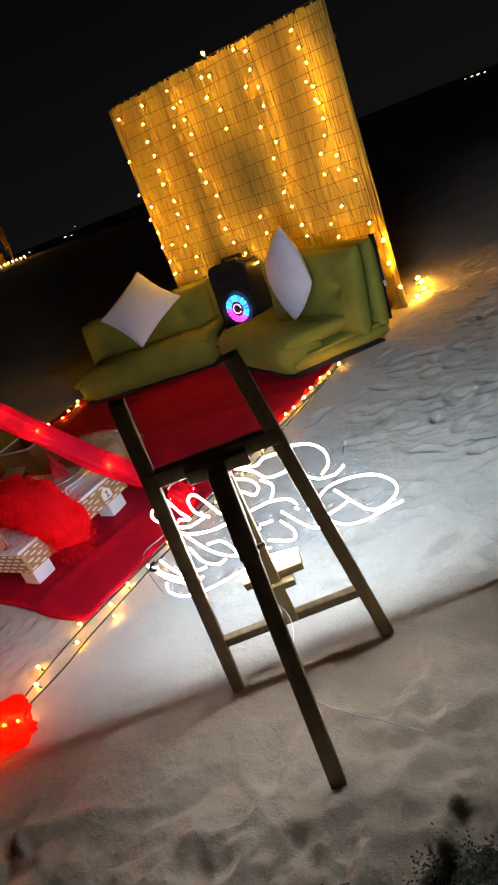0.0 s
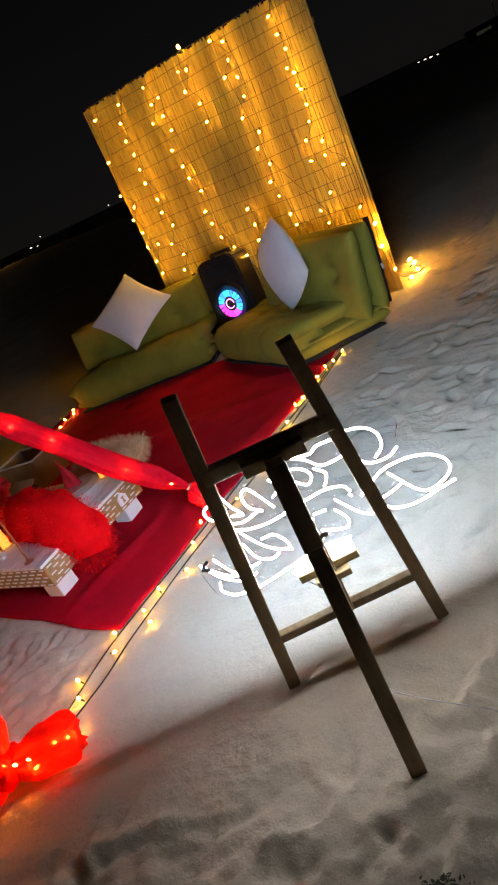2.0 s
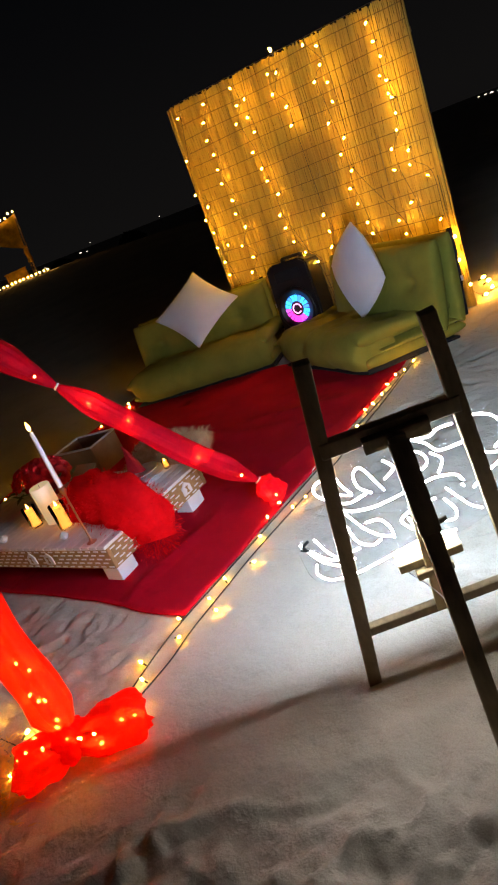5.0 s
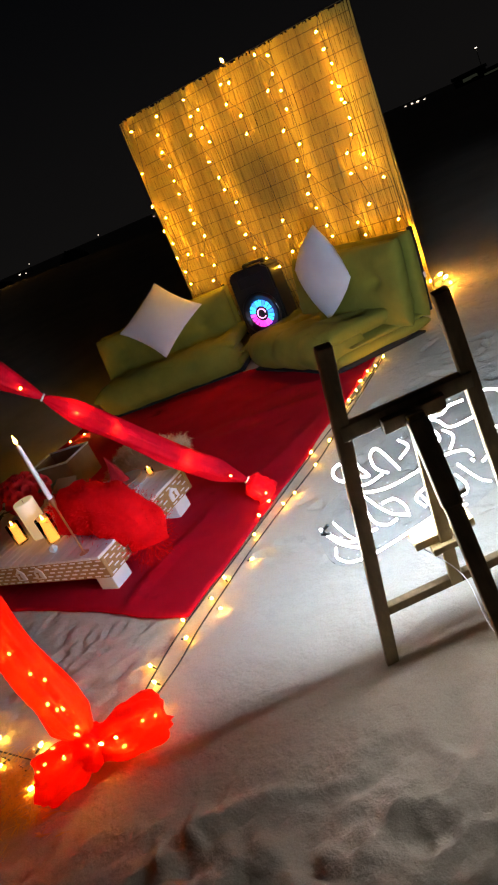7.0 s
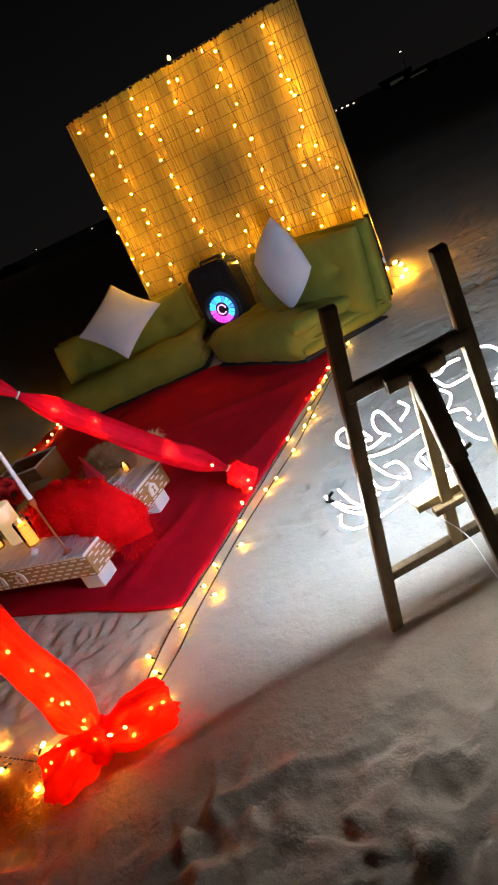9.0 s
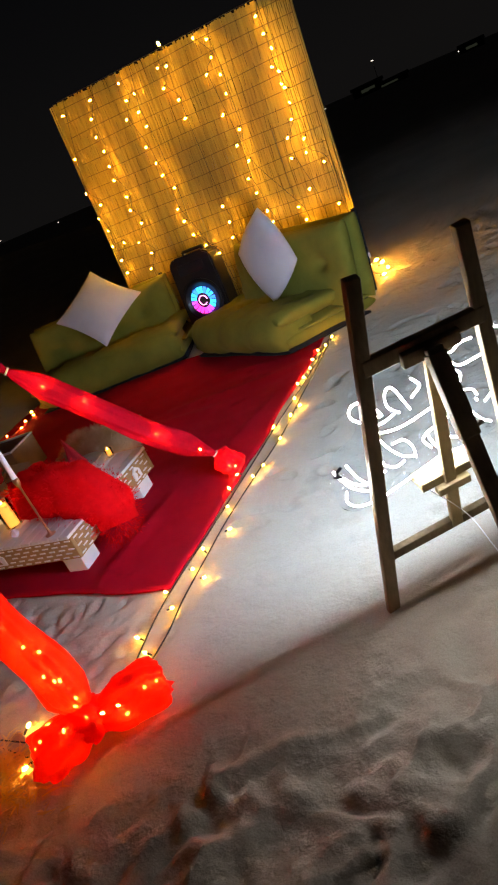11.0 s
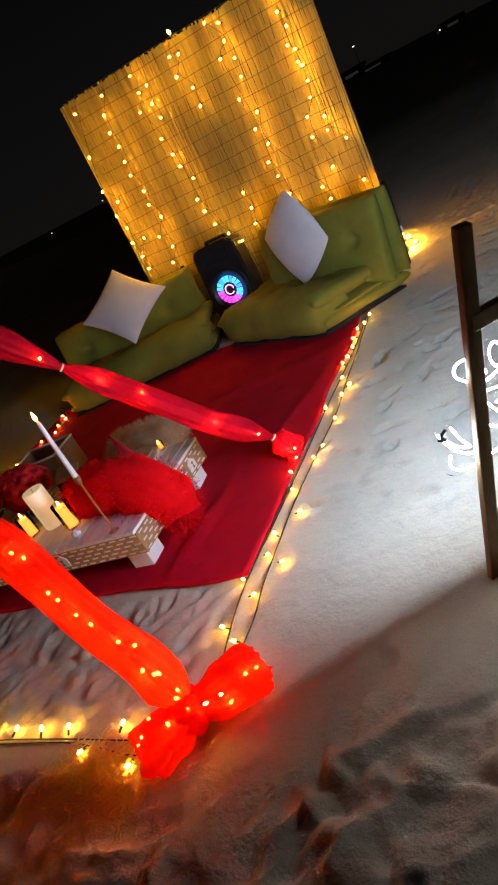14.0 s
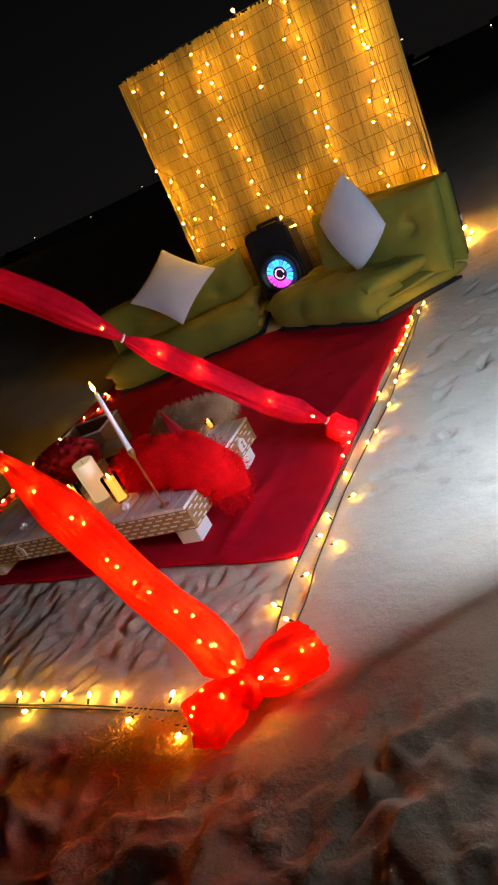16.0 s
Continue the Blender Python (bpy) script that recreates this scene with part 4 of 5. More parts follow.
def garland(label, runs, radii, material, bulbs, seed, tie_r):
    ob = thing("fabric_garland", pose(*runs[0][0]), label, "garland", "red garlands")
    inv = ob.matrix_basis.inverted()
    loc = [(inv @ a, inv @ b, [inv @ m for m in mids]) for a, b, mids in runs]
    for run, r in zip(loc, radii):
        part("roll", fabric_roll([run], [r], seed), material, ob)
        seed += 5
    for a, b, _ in loc[:-1]:
        bm = bmesh.new()
        t = (b - a).normalized()
        side = t.cross(Vector((0, 0, 1))).normalized()
        up = side.cross(t)
        ring = [b + (side * math.cos(k * math.pi / 6) + up * math.sin(k * math.pi / 6)) * tie_r for k in range(13)]
        tube(bm, ring, 0.004, 6, False)
        part("tie", bm, M_WHITE, ob, "thin white tie")
    size = 0.62 if material is M_TULLE else 0.46
    for at, way in bulbs:
        m = inv @ aim(at, way)
        shared("bulb", BULB_FABRIC, ob, m @ Matrix.Diagonal((size, size, size, 1)))
    return ob


def spread_bulbs(run, r, n, rng, toward):
    """Bulbs just under the fabric, on the side that faces the open beach."""
    a, b, mids = run
    line = catmull([a, *mids, b], 20)
    res = []
    for k in range(n):
        f = (k + rng.uniform(0.2, 0.8)) / n
        p = line[min(int(f * (len(line) - 1)), len(line) - 1)]
        d = (Vector(toward) - p).normalized()
        j = Vector((rng.uniform(-1, 1), rng.uniform(-1, 1), rng.uniform(-1, 1))) * 0.8
        w = (d + j).normalized()
        res.append((p + w * r * 0.86 * min(1.0, math.sin(math.pi * f) * 2 + 0.3), w))
    return res


k_end, k1, k2 = Vector((-1.635, 2.565, 0.045)), Vector((-1.69, 2.53, 0.15)), Vector((-2.01, 2.10, 0.84))
run1 = [(k_end, k1, [Vector((-1.655, 2.55, 0.09))]), (k1, k2, [Vector((-1.80, 2.385, 0.36)), Vector((-1.91, 2.235, 0.61))]), (k2, Vector((-2.62, 1.62, 1.66)), [Vector((-2.15, 1.93, 1.15)), Vector((-2.36, 1.77, 1.43))]), (Vector((-2.62, 1.62, 1.66)), GARLAND_POST, [Vector((-3.0, 1.47, 1.90))])]
rg = random.Random(12)
b1 = spread_bulbs(run1[1], 0.040, 4, rg, (0.2, 0.6, 1.3)) + spread_bulbs(run1[2], 0.045, 3, rg, (0.2, 0.6, 1.3)) + spread_bulbs(run1[0], 0.046, 2, rg, (0.2, 0.6, 1.3))
garland("tied red chiffon garland with small lights slanting down to the sand", run1, [0.050, 0.043, 0.048, 0.05], M_SATIN, b1, 2.0, 0.013)

n0, n1, n2 = Vector((-1.415, 1.305, 0.10)), Vector((-2.06, 1.47, 0.79)), Vector((-2.75, 1.47, 1.42))
run2 = [(n0, n1, [Vector((-1.47, 1.312, 0.22)), Vector((-1.61, 1.345, 0.36)), Vector((-1.80, 1.41, 0.53))]), (n1, n2, [Vector((-2.28, 1.50, 1.0)), Vector((-2.52, 1.49, 1.22))]), (n2, GARLAND_POST - Vector((0, 0, 0.03)), [Vector((-3.1, 1.42, 1.76))])]
b2 = spread_bulbs(run2[0], 0.046, 15, rg, (0.0, 0.4, 1.3)) + spread_bulbs(run2[1], 0.046, 8, rg, (0.0, 0.4, 1.3))
garland("red tulle garland full of warm fairy lights, tied in sections", run2, [0.060, 0.058, 0.05], M_TULLE, b2, 21.0, 0.018)


def crumple(at, radii, turn, seed, squash=0.0, fine=4):
    bm = bmesh.new()
    bmesh.ops.create_icosphere(bm, subdivisions=fine, radius=1.0)
    for v in bm.verts:
        d = v.co.normalized()
        pleat = math.atan2(d.z, d.y)
        r = 1 + 0.24 * noise.noise(d * 1.6 + Vector((seed, 0, 0))) + 0.09 * noise.noise(d * 3.6 + Vector((0, seed, 0))) + 0.07 * math.sin(pleat * 9 + seed + 2 * d.x) + 0.04 * math.sin(pleat * 17 - 3 * d.x)
        v.co = Vector((d.x * r, d.y * r * (1 + 0.50 * d.x), d.z * r * (1 + 0.30 * d.x)))
    m = Matrix.Translation(at) @ Matrix.Rotation(turn, 4, "Z") @ Matrix.Diagonal((*radii, 1))
    bmesh.ops.transform(bm, matrix=m, verts=bm.verts)
    for v in bm.verts:
        v.co.z = max(v.co.z, 0.004 + 0.004 * math.sin(v.co.x * 60))
    return bm


def tulle_bow():
    ob = thing("tulle_bow", pose(-1.42, 1.30, 0.0), "red tulle bow with fairy lights lying on the sand", "bow")
    inv = ob.matrix_basis.inverted()
    lobes = (((-1.350, 1.372, 0.07), (0.122, 0.076, 0.060), 0.80, 1.0), ((-1.465, 1.232, 0.065), (0.098, 0.085, 0.060), -2.1, 5.0), ((-1.435, 1.295, 0.080), (0.066, 0.060, 0.060), 0.3, 9.0))
    for at, rad, turn, seed in lobes:
        bm = crumple(Vector(at), rad, turn, seed)
        bmesh.ops.transform(bm, matrix=inv, verts=bm.verts)
        part("loop", bm, M_TULLE, ob)
    rng = random.Random(5)
    for k in range(11):
        at, rad, turn, _ = lobes[k % 2]
        a = rng.uniform(0, 6.28)
        w = Vector((math.cos(a) * 0.8, math.sin(a) * 0.8 - 0.3, rng.uniform(0.1, 1.0))).normalized()
        p = Vector(at) + Matrix.Rotation(turn, 3, "Z") @ Vector((w.x * rad[0], w.y * rad[1], w.z * rad[2])) * 0.92
        p.z = max(p.z, 0.012)
        shared("bulb", BULB_FABRIC, ob, inv @ aim(p, w) @ Matrix.Diagonal((0.52, 0.52, 0.52, 1)))
    return ob


tulle_bow()


def garland_post():
    ob = thing("garland_post", pose(-3.45, 1.36, 0), "slim wooden post that holds the red garlands", "post")
    bm = bmesh.new()
    tube(bm, [Vector((0, 0, -0.2)), Vector((0.005, 0, 1.0)), Vector((0, 0.0, 2.12))], lambda f: 0.024 - 0.005 * f, 12)
    part("pole", bm, M_BROWN, ob)
    bm = bmesh.new()
    lathe(bm, [(0.005, 2.10), (0.03, 2.115), (0.034, 2.14), (0.02, 2.165), (0.004, 2.17)], 14)
    part("cap", bm, M_BROWN, ob)


garland_post()

# ---- lights on the sand round the carpet ----
rs = random.Random(30)
def standing(places, line):
    """Bulbs at given places, turned away from the wire that they hang on."""
    res = []
    for x, y in places:
        at = Vector((x, y, max(ground_z(x, y), 0.0) + 0.020))
        foot = min(catmull(line, 8), key=lambda p: (p - at).length)
        way = at - foot
        way.z = 0.012
        res.append((at, way.normalized() if way.length > 0.01 else Vector((0.6, -0.5, 0.4)).normalized()))
    return res


hem_inner = lay([(-1.47, 1.40), (-1.474, 1.48), (-1.516, 1.629), (-1.550, 1.76), (-1.572, 1.90), (-1.588, 2.11), (-1.604, 2.27), (-1.64, 2.62), (-1.675, 2.95), (-1.70, 3.23), (-1.72, 3.45), (-1.75, 3.68), (-1.79, 3.92)])
hem_outer = lay([(-1.40, 1.38), (-1.425, 1.474), (-1.439, 1.602), (-1.452, 1.701), (-1.485, 1.83), (-1.518, 2.036), (-1.55, 2.257), (-1.575, 2.58), (-1.60, 2.90), (-1.655, 3.2), (-1.70, 3.5), (-1.745, 3.75), (-1.78, 3.95)])
inner_places = [(-1.536, 1.643), (-1.492, 1.776), (-1.566, 1.852), (-1.527, 1.968), (-1.584, 2.332), (-1.640, 2.452), (-1.660, 2.561), (-1.665, 2.926), (-1.677, 3.195), (-1.725, 3.354), (-1.730, 3.520), (-1.774, 3.746)]
outer_places = [(-1.365, 1.481), (-1.460, 1.585), (-1.447, 1.923), (-1.538, 2.072), (-1.487, 2.180), (-1.565, 2.531), (-1.556, 2.608), (-1.574, 2.816), (-1.613, 3.016), (-1.607, 3.103), (-1.719, 3.425), (-1.762, 3.642), (-1.752, 3.799), (-1.760, 3.907)]
string_lights("warm fairy light string on the sand along the carpet hem", hem_inner, standing(inner_places, hem_inner), "ground lights", 0.0030, 0.70, BULB_LOW)
string_lights("warm fairy light string on the sand along the carpet hem", hem_outer, standing(outer_places, hem_outer), "ground lights", 0.0030, 0.70, BULB_LOW)
front = lay([(-1.50, 1.27), (-1.661, 1.245), (-1.89, 1.230), (-2.146, 1.209), (-2.436, 1.182), (-2.80, 1.16), (-3.2, 1.25)])
front_places = [(-1.712, 1.278), (-1.935, 1.256), (-2.053, 1.240), (-2.168, 1.229), (-2.267, 1.220), (-2.400, 1.208), (-2.52, 1.20), (-2.66, 1.19), (-2.83, 1.19), (-3.0, 1.21)]
string_lights("warm fairy light string on the sand before the table", front, standing(front_places, front), "ground lights", 0.0026, 0.85, BULB_LOW)
loose = lay([(-1.50, 1.23), (-1.62, 1.20), (-1.80, 1.215), (-1.95, 1.215), (-2.2, 1.19), (-2.5, 1.165)])
string_lights("slack end of a fairy light string before the table", loose, standing([(-1.816, 1.188), (-1.60, 1.165), (-2.30, 1.16)], loose), "ground lights", 0.0026, 0.85, BULB_LOW)
pe = lay([(-3.95, 2.0), (-4.12, 2.6), (-4.20, 3.05), (-4.22, 3.35), (-4.20, 3.62), (-4.32, 3.85)], 0.02)
string_lights("warm fairy light string on the far side of the carpet", pe, along(pe, 0.10, rs, 0.03), "ground lights", 0.0024, 0.85, BULB_LOW)

# ---- on the table ----
M_WAX = mixed("ivory_wax", (0.78, 0.70, 0.52), (0.85, 0.78, 0.60), 10, 0.5, 60, 0.1, 0.001)
M_WAX.node_tree.nodes["Principled BSDF"].inputs["Subsurface Weight"].default_value = 0.4
M_WAX.node_tree.nodes["Principled BSDF"].inputs["Subsurface Radius"].default_value = (0.02, 0.012, 0.006)
M_FLAME = glow("flame", (1.0, 0.42, 0.05), 30.0)
M_BRASS = mixed("rose_gold", (0.55, 0.28, 0.16), (0.65, 0.36, 0.22), 20, 0.3, 90, 0.1, 0.001, 1.0)
M_ROSE = mixed("red_petals", (0.55, 0.005, 0.010), (0.80, 0.012, 0.020), 30, 0.6, 120, 0.3, 0.001)
M_WEED = mixed("dark_weed", (0.012, 0.020, 0.008), (0.035, 0.045, 0.02), 25, 0.8, 80, 0.3, 0.001)
M_LEAF = mixed("dark_leaf", (0.03, 0.07, 0.015), (0.06, 0.12, 0.03), 25, 0.5, 80, 0.3, 0.001)
M_FEATHER = mixed("red_feather", (0.68, 0.003, 0.006), (0.88, 0.006, 0.010), 18, 1.0, 300, 0.4, 0.001)
M_FEATHER.node_tree.nodes["Principled BSDF"].inputs["Specular IOR Level"].default_value = 0.05
M_FUR = mixed("cream_fur", (0.46, 0.25, 0.10), (0.85, 0.64, 0.40), 5, 0.95, 200, 0.4, 0.002)
M_TAN = mixed("tan_card", (0.26, 0.15, 0.065), (0.35, 0.21, 0.10), 8, 0.7, 90, 0.2, 0.001)
M_CHINA = mixed("white_china", (0.78, 0.77, 0.75), (0.83, 0.82, 0.80), 10, 0.2, 40, 0.05, 0.001)
M_NAPKIN = mixed("red_napkin", (0.42, 0.006, 0.015), (0.55, 0.012, 0.02), 14, 0.85, 300, 0.3, 0.001)
m_, n_, l_, p_ = mat("amber_glass")
p_.inputs["Base Color"].default_value = (1.0, 0.82, 0.48, 1)
p_.inputs["Transmission Weight"].default_value = 1.0
p_.inputs["Roughness"].default_value = 0.05
p_.inputs["IOR"].default_value = 1.12
M_AMBER = m_


M_WAX_LIT = glow("lit_wax", (1.0, 0.47, 0.12), 1.1)
M_WAX_PALE = mixed("glowing_ivory_wax", (0.80, 0.72, 0.54), (0.86, 0.79, 0.62), 10, 0.5, 60, 0.1, 0.001)
M_WAX_PALE.node_tree.nodes["Principled BSDF"].inputs["Emission Color"].default_value = (1.0, 0.74, 0.40, 1)
M_WAX_PALE.node_tree.nodes["Principled BSDF"].inputs["Emission Strength"].default_value = 0.28


def flame(parent, at, size=1.0):
    bm = bmesh.new()
    lathe(bm, [(0.0012, 0.0), (0.0055, 0.006), (0.0068, 0.012), (0.0045, 0.022), (0.0010, 0.034)], 10, Matrix.Translation(at) @ Matrix.Diagonal((size, size, size, 1)))
    part("flame", bm, M_FLAME, parent, "small warm flame")


def taper():
    at = Vector((-2.165, 1.99, T_TOP))
    ob = thing("candlestick", pose(*at), "tall white taper candle in a slim rose-gold candlestick", "candlestick")
    bm = bmesh.new()
    lathe(bm, [(0.022, 0.0), (0.022, 0.003), (0.008, 0.008), (0.0045, 0.02), (0.0040, 0.225), (0.010, 0.238), (0.013, 0.252), (0.013, 0.268), (0.010, 0.268)], 20)
    part("stick", bm, M_BRASS, ob)
    bm = bmesh.new()
    tilt = Matrix.Translation((0, 0, 0.25)) @ Matrix.Rotation(0.03, 4, "Y")
    lathe(bm, [(0.0115, 0.0), (0.0112, 0.03), (0.0095, 0.18), (0.0080, 0.262), (0.002, 0.268)], 18, tilt)
    part("candle", bm, M_CHINA, ob, "white taper candle")
    flame(ob, Vector((0.008, 0, 0.520)), 1.15)


taper()


def pillar_candle(at, r, h, label):
    ob = thing("pillar_candle", pose(*at), label, "candle", "candles on the table")
    bm = bmesh.new()
    lathe(bm, [(r * 0.98, 0.0), (r, 0.004), (r, h - 0.006), (r * 0.95, h), (r * 0.55, h - 0.004), (r * 0.3, h - 0.010)], 26)
    part("wax", bm, M_WAX_PALE, ob)
    bm = bmesh.new()
    tube(bm, [Vector((0, 0, h - 0.011)), Vector((0.001, 0, h + 0.006))], 0.0014, 6)
    part("wick", bm, M_WIRE, ob)
    return ob


pillar_candle(Vector((-2.645, 2.12, T_TOP)), 0.049, 0.185, "thick ivory pillar candle on the table")


def votive(at, r, h, label):
    ob = thing("votive_candle", pose(*at), label, "candle", "candles on the table")
    bm = bmesh.new()
    prof = [(r * 0.85, 0.0), (r * 0.95, 0.006), (r, h), (r * 0.93, h), (r * 0.88, 0.010), (r * 0.5, 0.008)]
    lathe(bm, prof, 24)
    part("glass", bm, M_AMBER, ob, "amber glass cup")
    bm = bmesh.new()
    lathe(bm, [(r * 0.80, 0.010), (r * 0.84, h * 0.86), (r * 0.5, h * 0.84)], 20)
    part("wax", bm, M_WAX_LIT, ob, "glowing wax")
    flame(ob, Vector((0, 0, h * 0.86)), 0.45 if r < 0.025 else 0.9)
    return ob


votive(Vector((-2.475, 2.07, T_TOP)), 0.037, 0.125, "lit votive candle in an amber glass beside the pillar candle")
votive(Vector((-2.74, 2.06, T_TOP)), 0.033, 0.105, "lit votive candle in an amber glass beside the pillar candle")
votive(Vector((-2.30, 2.565, T_TOP)), 0.018, 0.04, "small votive candle by the plates")


def tea_light(at):
    ob = thing("tea_light", pose(*at, 0, 0, 30), "small white faceted tea light on the table", "candle", "tea lights")
    bm = bmesh.new()
    lathe(bm, [(0.010, 0.0), (0.021, 0.014), (0.020, 0.022), (0.006, 0.034)], 6)
    part("body", bm, M_CHINA, ob, smooth=False)


tea_light(Vector((-2.385, 1.995, T_TOP)))
tea_light(Vector((-2.835, 1.925, T_TOP)))
tea_light(Vector((-3.02, 1.93, T_TOP)))


def rose_mesh():
    bm = bmesh.new()
    for ring, (cnt, r, h, open_) in enumerate(((3, 0.008, 0.030, 0.1), (4, 0.015, 0.030, 0.3), (5, 0.023, 0.027, 0.6), (6, 0.031, 0.021, 1.0))):
        for k in range(cnt):
            a0 = 2 * math.pi * (k + 0.37 * ring) / cnt
            span = 2 * math.pi / cnt * 0.72
            g = []
            for i in range(5):
                t = i / 4
                row = []
                for j in range(5):
                    s = (j / 4 - 0.5) * 2
                    a = a0 + s * span * (0.35 + 0.65 * math.sin(math.pi * min(t * 0.8 + 0.1, 1)))
                    rr = 0.004 + r * (t ** 0.7) * (1 + 0.25 * open_ * t * t)
                    z = h * (t - 0.35 * open_ * t ** 4) - 0.006 * s * s * t
                    row.append(bm.verts.new((rr * math.cos(a), rr * math.sin(a), z)))
                g.append(row)
            for i in range(4):
                for j in range(4):
                    bm.faces.new((g[i][j], g[i][j + 1], g[i + 1][j + 1], g[i + 1][j]))
    return mesh_of("rose", bm, M_ROSE)


def bouquet():
    at = Vector((-3.04, 2.33, T_TOP))
    ob = thing("rose_bouquet", pose(*at), "bouquet of deep red roses with a few green leaves", "flowers")
    rose = rose_mesh()
    rng = random.Random(9)
    spots = []
    for k in range(22):
        a, el = k * 2.399, math.acos(1 - (k + 0.5) / 26)
        d = Vector((math.cos(a) * math.sin(el), math.sin(a) * math.sin(el), math.cos(el)))
        p = Vector((d.x * 0.175, d.y * 0.12, 0.085 + d.z * 0.085))
        s = rng.uniform(0.95, 1.25)
        shared("rose", rose, ob, aim(p, d + Vector((0, -0.2, 0.2))) @ Matrix.Diagonal((s, s, s, 1)))
    bm = bmesh.new()
    v = [bm.verts.new(c) for c in ((0, 0, 0), (0.016, 0.025, 0.004), (0.014, 0.05, 0.006), (0, 0.075, 0), (-0.014, 0.05, 0.006), (-0.016, 0.025, 0.004), (0, 0.04, -0.003))]
    for a, b in ((0, 1), (1, 2), (2, 3), (3, 4), (4, 5), (5, 0)):
        bm.faces.new((v[a], v[b], v[6]))
    leaf = mesh_of("leaf", bm, M_LEAF)
    for k in range(16):
        a = k * 0.41 + rng.uniform(-0.1, 0.1) - 1.6
        p = Vector((math.cos(a) * 0.17, math.sin(a) * 0.12, rng.uniform(0.02, 0.10)))
        shared("leaf", leaf, ob, Matrix.Translation(p) @ Matrix.Rotation(a - math.pi / 2, 4, "Z") @ Matrix.Rotation(rng.uniform(-0.6, 0.7), 4, "X"))
    bm = bmesh.new()
    lathe(bm, [(0.07, 0.0), (0.09, 0.03), (0.11, 0.07), (0.10, 0.09)], 20)
    part("wrap", bm, M_NAPKIN, ob, "red paper wrap")


bouquet()


def barbs(bm, base, way, length, width, rng):
    side = way.cross(Vector((rng.uniform(-1, 1), rng.uniform(-1, 1), rng.uniform(-1, 1)))).normalized() * width
    droop = Vector((rng.uniform(-0.3, 0.3), rng.uniform(-0.3, 0.3), -0.45)) * length
    tip = base + way * length + droop * 0.5
    mid = base + way * length * 0.55 + droop * 0.08
    a, b = bm.verts.new(base - side), bm.verts.new(base + side)
    c, d = bm.verts.new(mid + side * 0.8), bm.verts.new(mid - side * 0.8)
    e = bm.verts.new(tip)
    bm.faces.new((a, b, c, d))
    bm.faces.new((d, c, e))


def feather_boa():
    ob = thing("feather_boa", pose(-2.24, 2.26, T_TOP), "fluffy bright red feather boa heaped over the table end", "feather boa")
    inv = ob.matrix_basis.inverted()
    rng = random.Random(17)
    line = catmull([Vector(c) for c in ((-2.52, 2.22, 0.245), (-2.45, 2.21, 0.265), (-2.35, 2.19, 0.275), (-2.21, 2.19, 0.268), (-2.09, 2.19, 0.230), (-2.015, 2.19, 0.155), (-2.00, 2.17, 0.095))], 10)
    bm = bmesh.new()
    tube(bm, [inv @ p for p in line], lambda f: 0.072 + 0.046 * math.sin(math.pi * f), 22, True, lambda f, a: 1 + 0.3 * noise.noise(Vector((math.cos(a) * 2, math.sin(a) * 2, f * 9))))
    part("core", bm, M_FEATHER, ob)
    bm = bmesh.new()
    for k in range(13000):
        f = rng.random()
        p = line[int(f * (len(line) - 1))]
        w = Vector((rng.gauss(0, 1), rng.gauss(0, 1), rng.gauss(0.25, 0.9))).normalized()
        r = 0.050 + 0.039 * math.sin(math.pi * f)
        base = p + w * (r + 0.026) + Vector((rng.gauss(0, 0.016), rng.gauss(0, 0.020), 0))
        if base.z < T_TOP + 0.01 and base.x < -2.05:
            base.z = T_TOP + 0.012
        barbs(bm, inv @ base, w, rng.uniform(0.006, 0.017), 0.0014, rng)
    tagged(part("down", bm, M_FEATHER, ob), kind="stuff")


feather_boa()


def plate(at, r, label):
    ob = thing("plate", pose(*at), label, "plate", "stacked plates")
    bm = bmesh.new()
    lathe(bm, [(r * 0.55, 0.0), (r * 0.62, 0.003), (r, 0.016), (r, 0.019), (r * 0.64, 0.007), (r * 0.3, 0.005)], 36)
    part("dish", bm, M_CHINA, ob)
    bm = bmesh.new()
    ring = [Vector((r * 0.985 * math.cos(k * math.pi / 18), r * 0.985 * math.sin(k * math.pi / 18), 0.0185)) for k in range(37)]
    tube(bm, ring, 0.0016, 5, False)
    part("rim", bm, M_BRASS, ob, "thin gilt rim")


plate(Vector((-2.38, 2.475, T_TOP)), 0.115, "white china plate with a gilt rim on the table")
plate(Vector((-2.38, 2.475, T_TOP + 0.021)), 0.09, "smaller white china plate stacked on another plate")


def napkin():
    ob = thing("napkin", pose(-2.43, 2.49, T_TOP + 0.030), "folded red cloth napkin standing in a peak on a plate", "napkin")
    bm = bmesh.new()
    rings = []
    for i in range(12):
        t = i / 11
        row = []
        for j in range(28):
            a = 2 * math.pi * j / 28
            r = (0.044 * (1 - t) ** 1.2 + 0.004) * (1 + 0.28 * math.cos(3 * a + 2 * t) * (1 - t * 0.5))
            row.append(bm.verts.new((r * math.cos(a) - 0.03 * t * t, r * math.sin(a) * 0.8, 0.135 * t)))
        rings.append(row)
    for r0, r1 in zip(rings, rings[1:]):
        for j in range(28):
            bm.faces.new((r0[j], r0[(j + 1) % 28], r1[(j + 1) % 28], r1[j]))
    bm.faces.new(rings[-1])
    part("cloth", bm, M_NAPKIN, ob)


napkin()


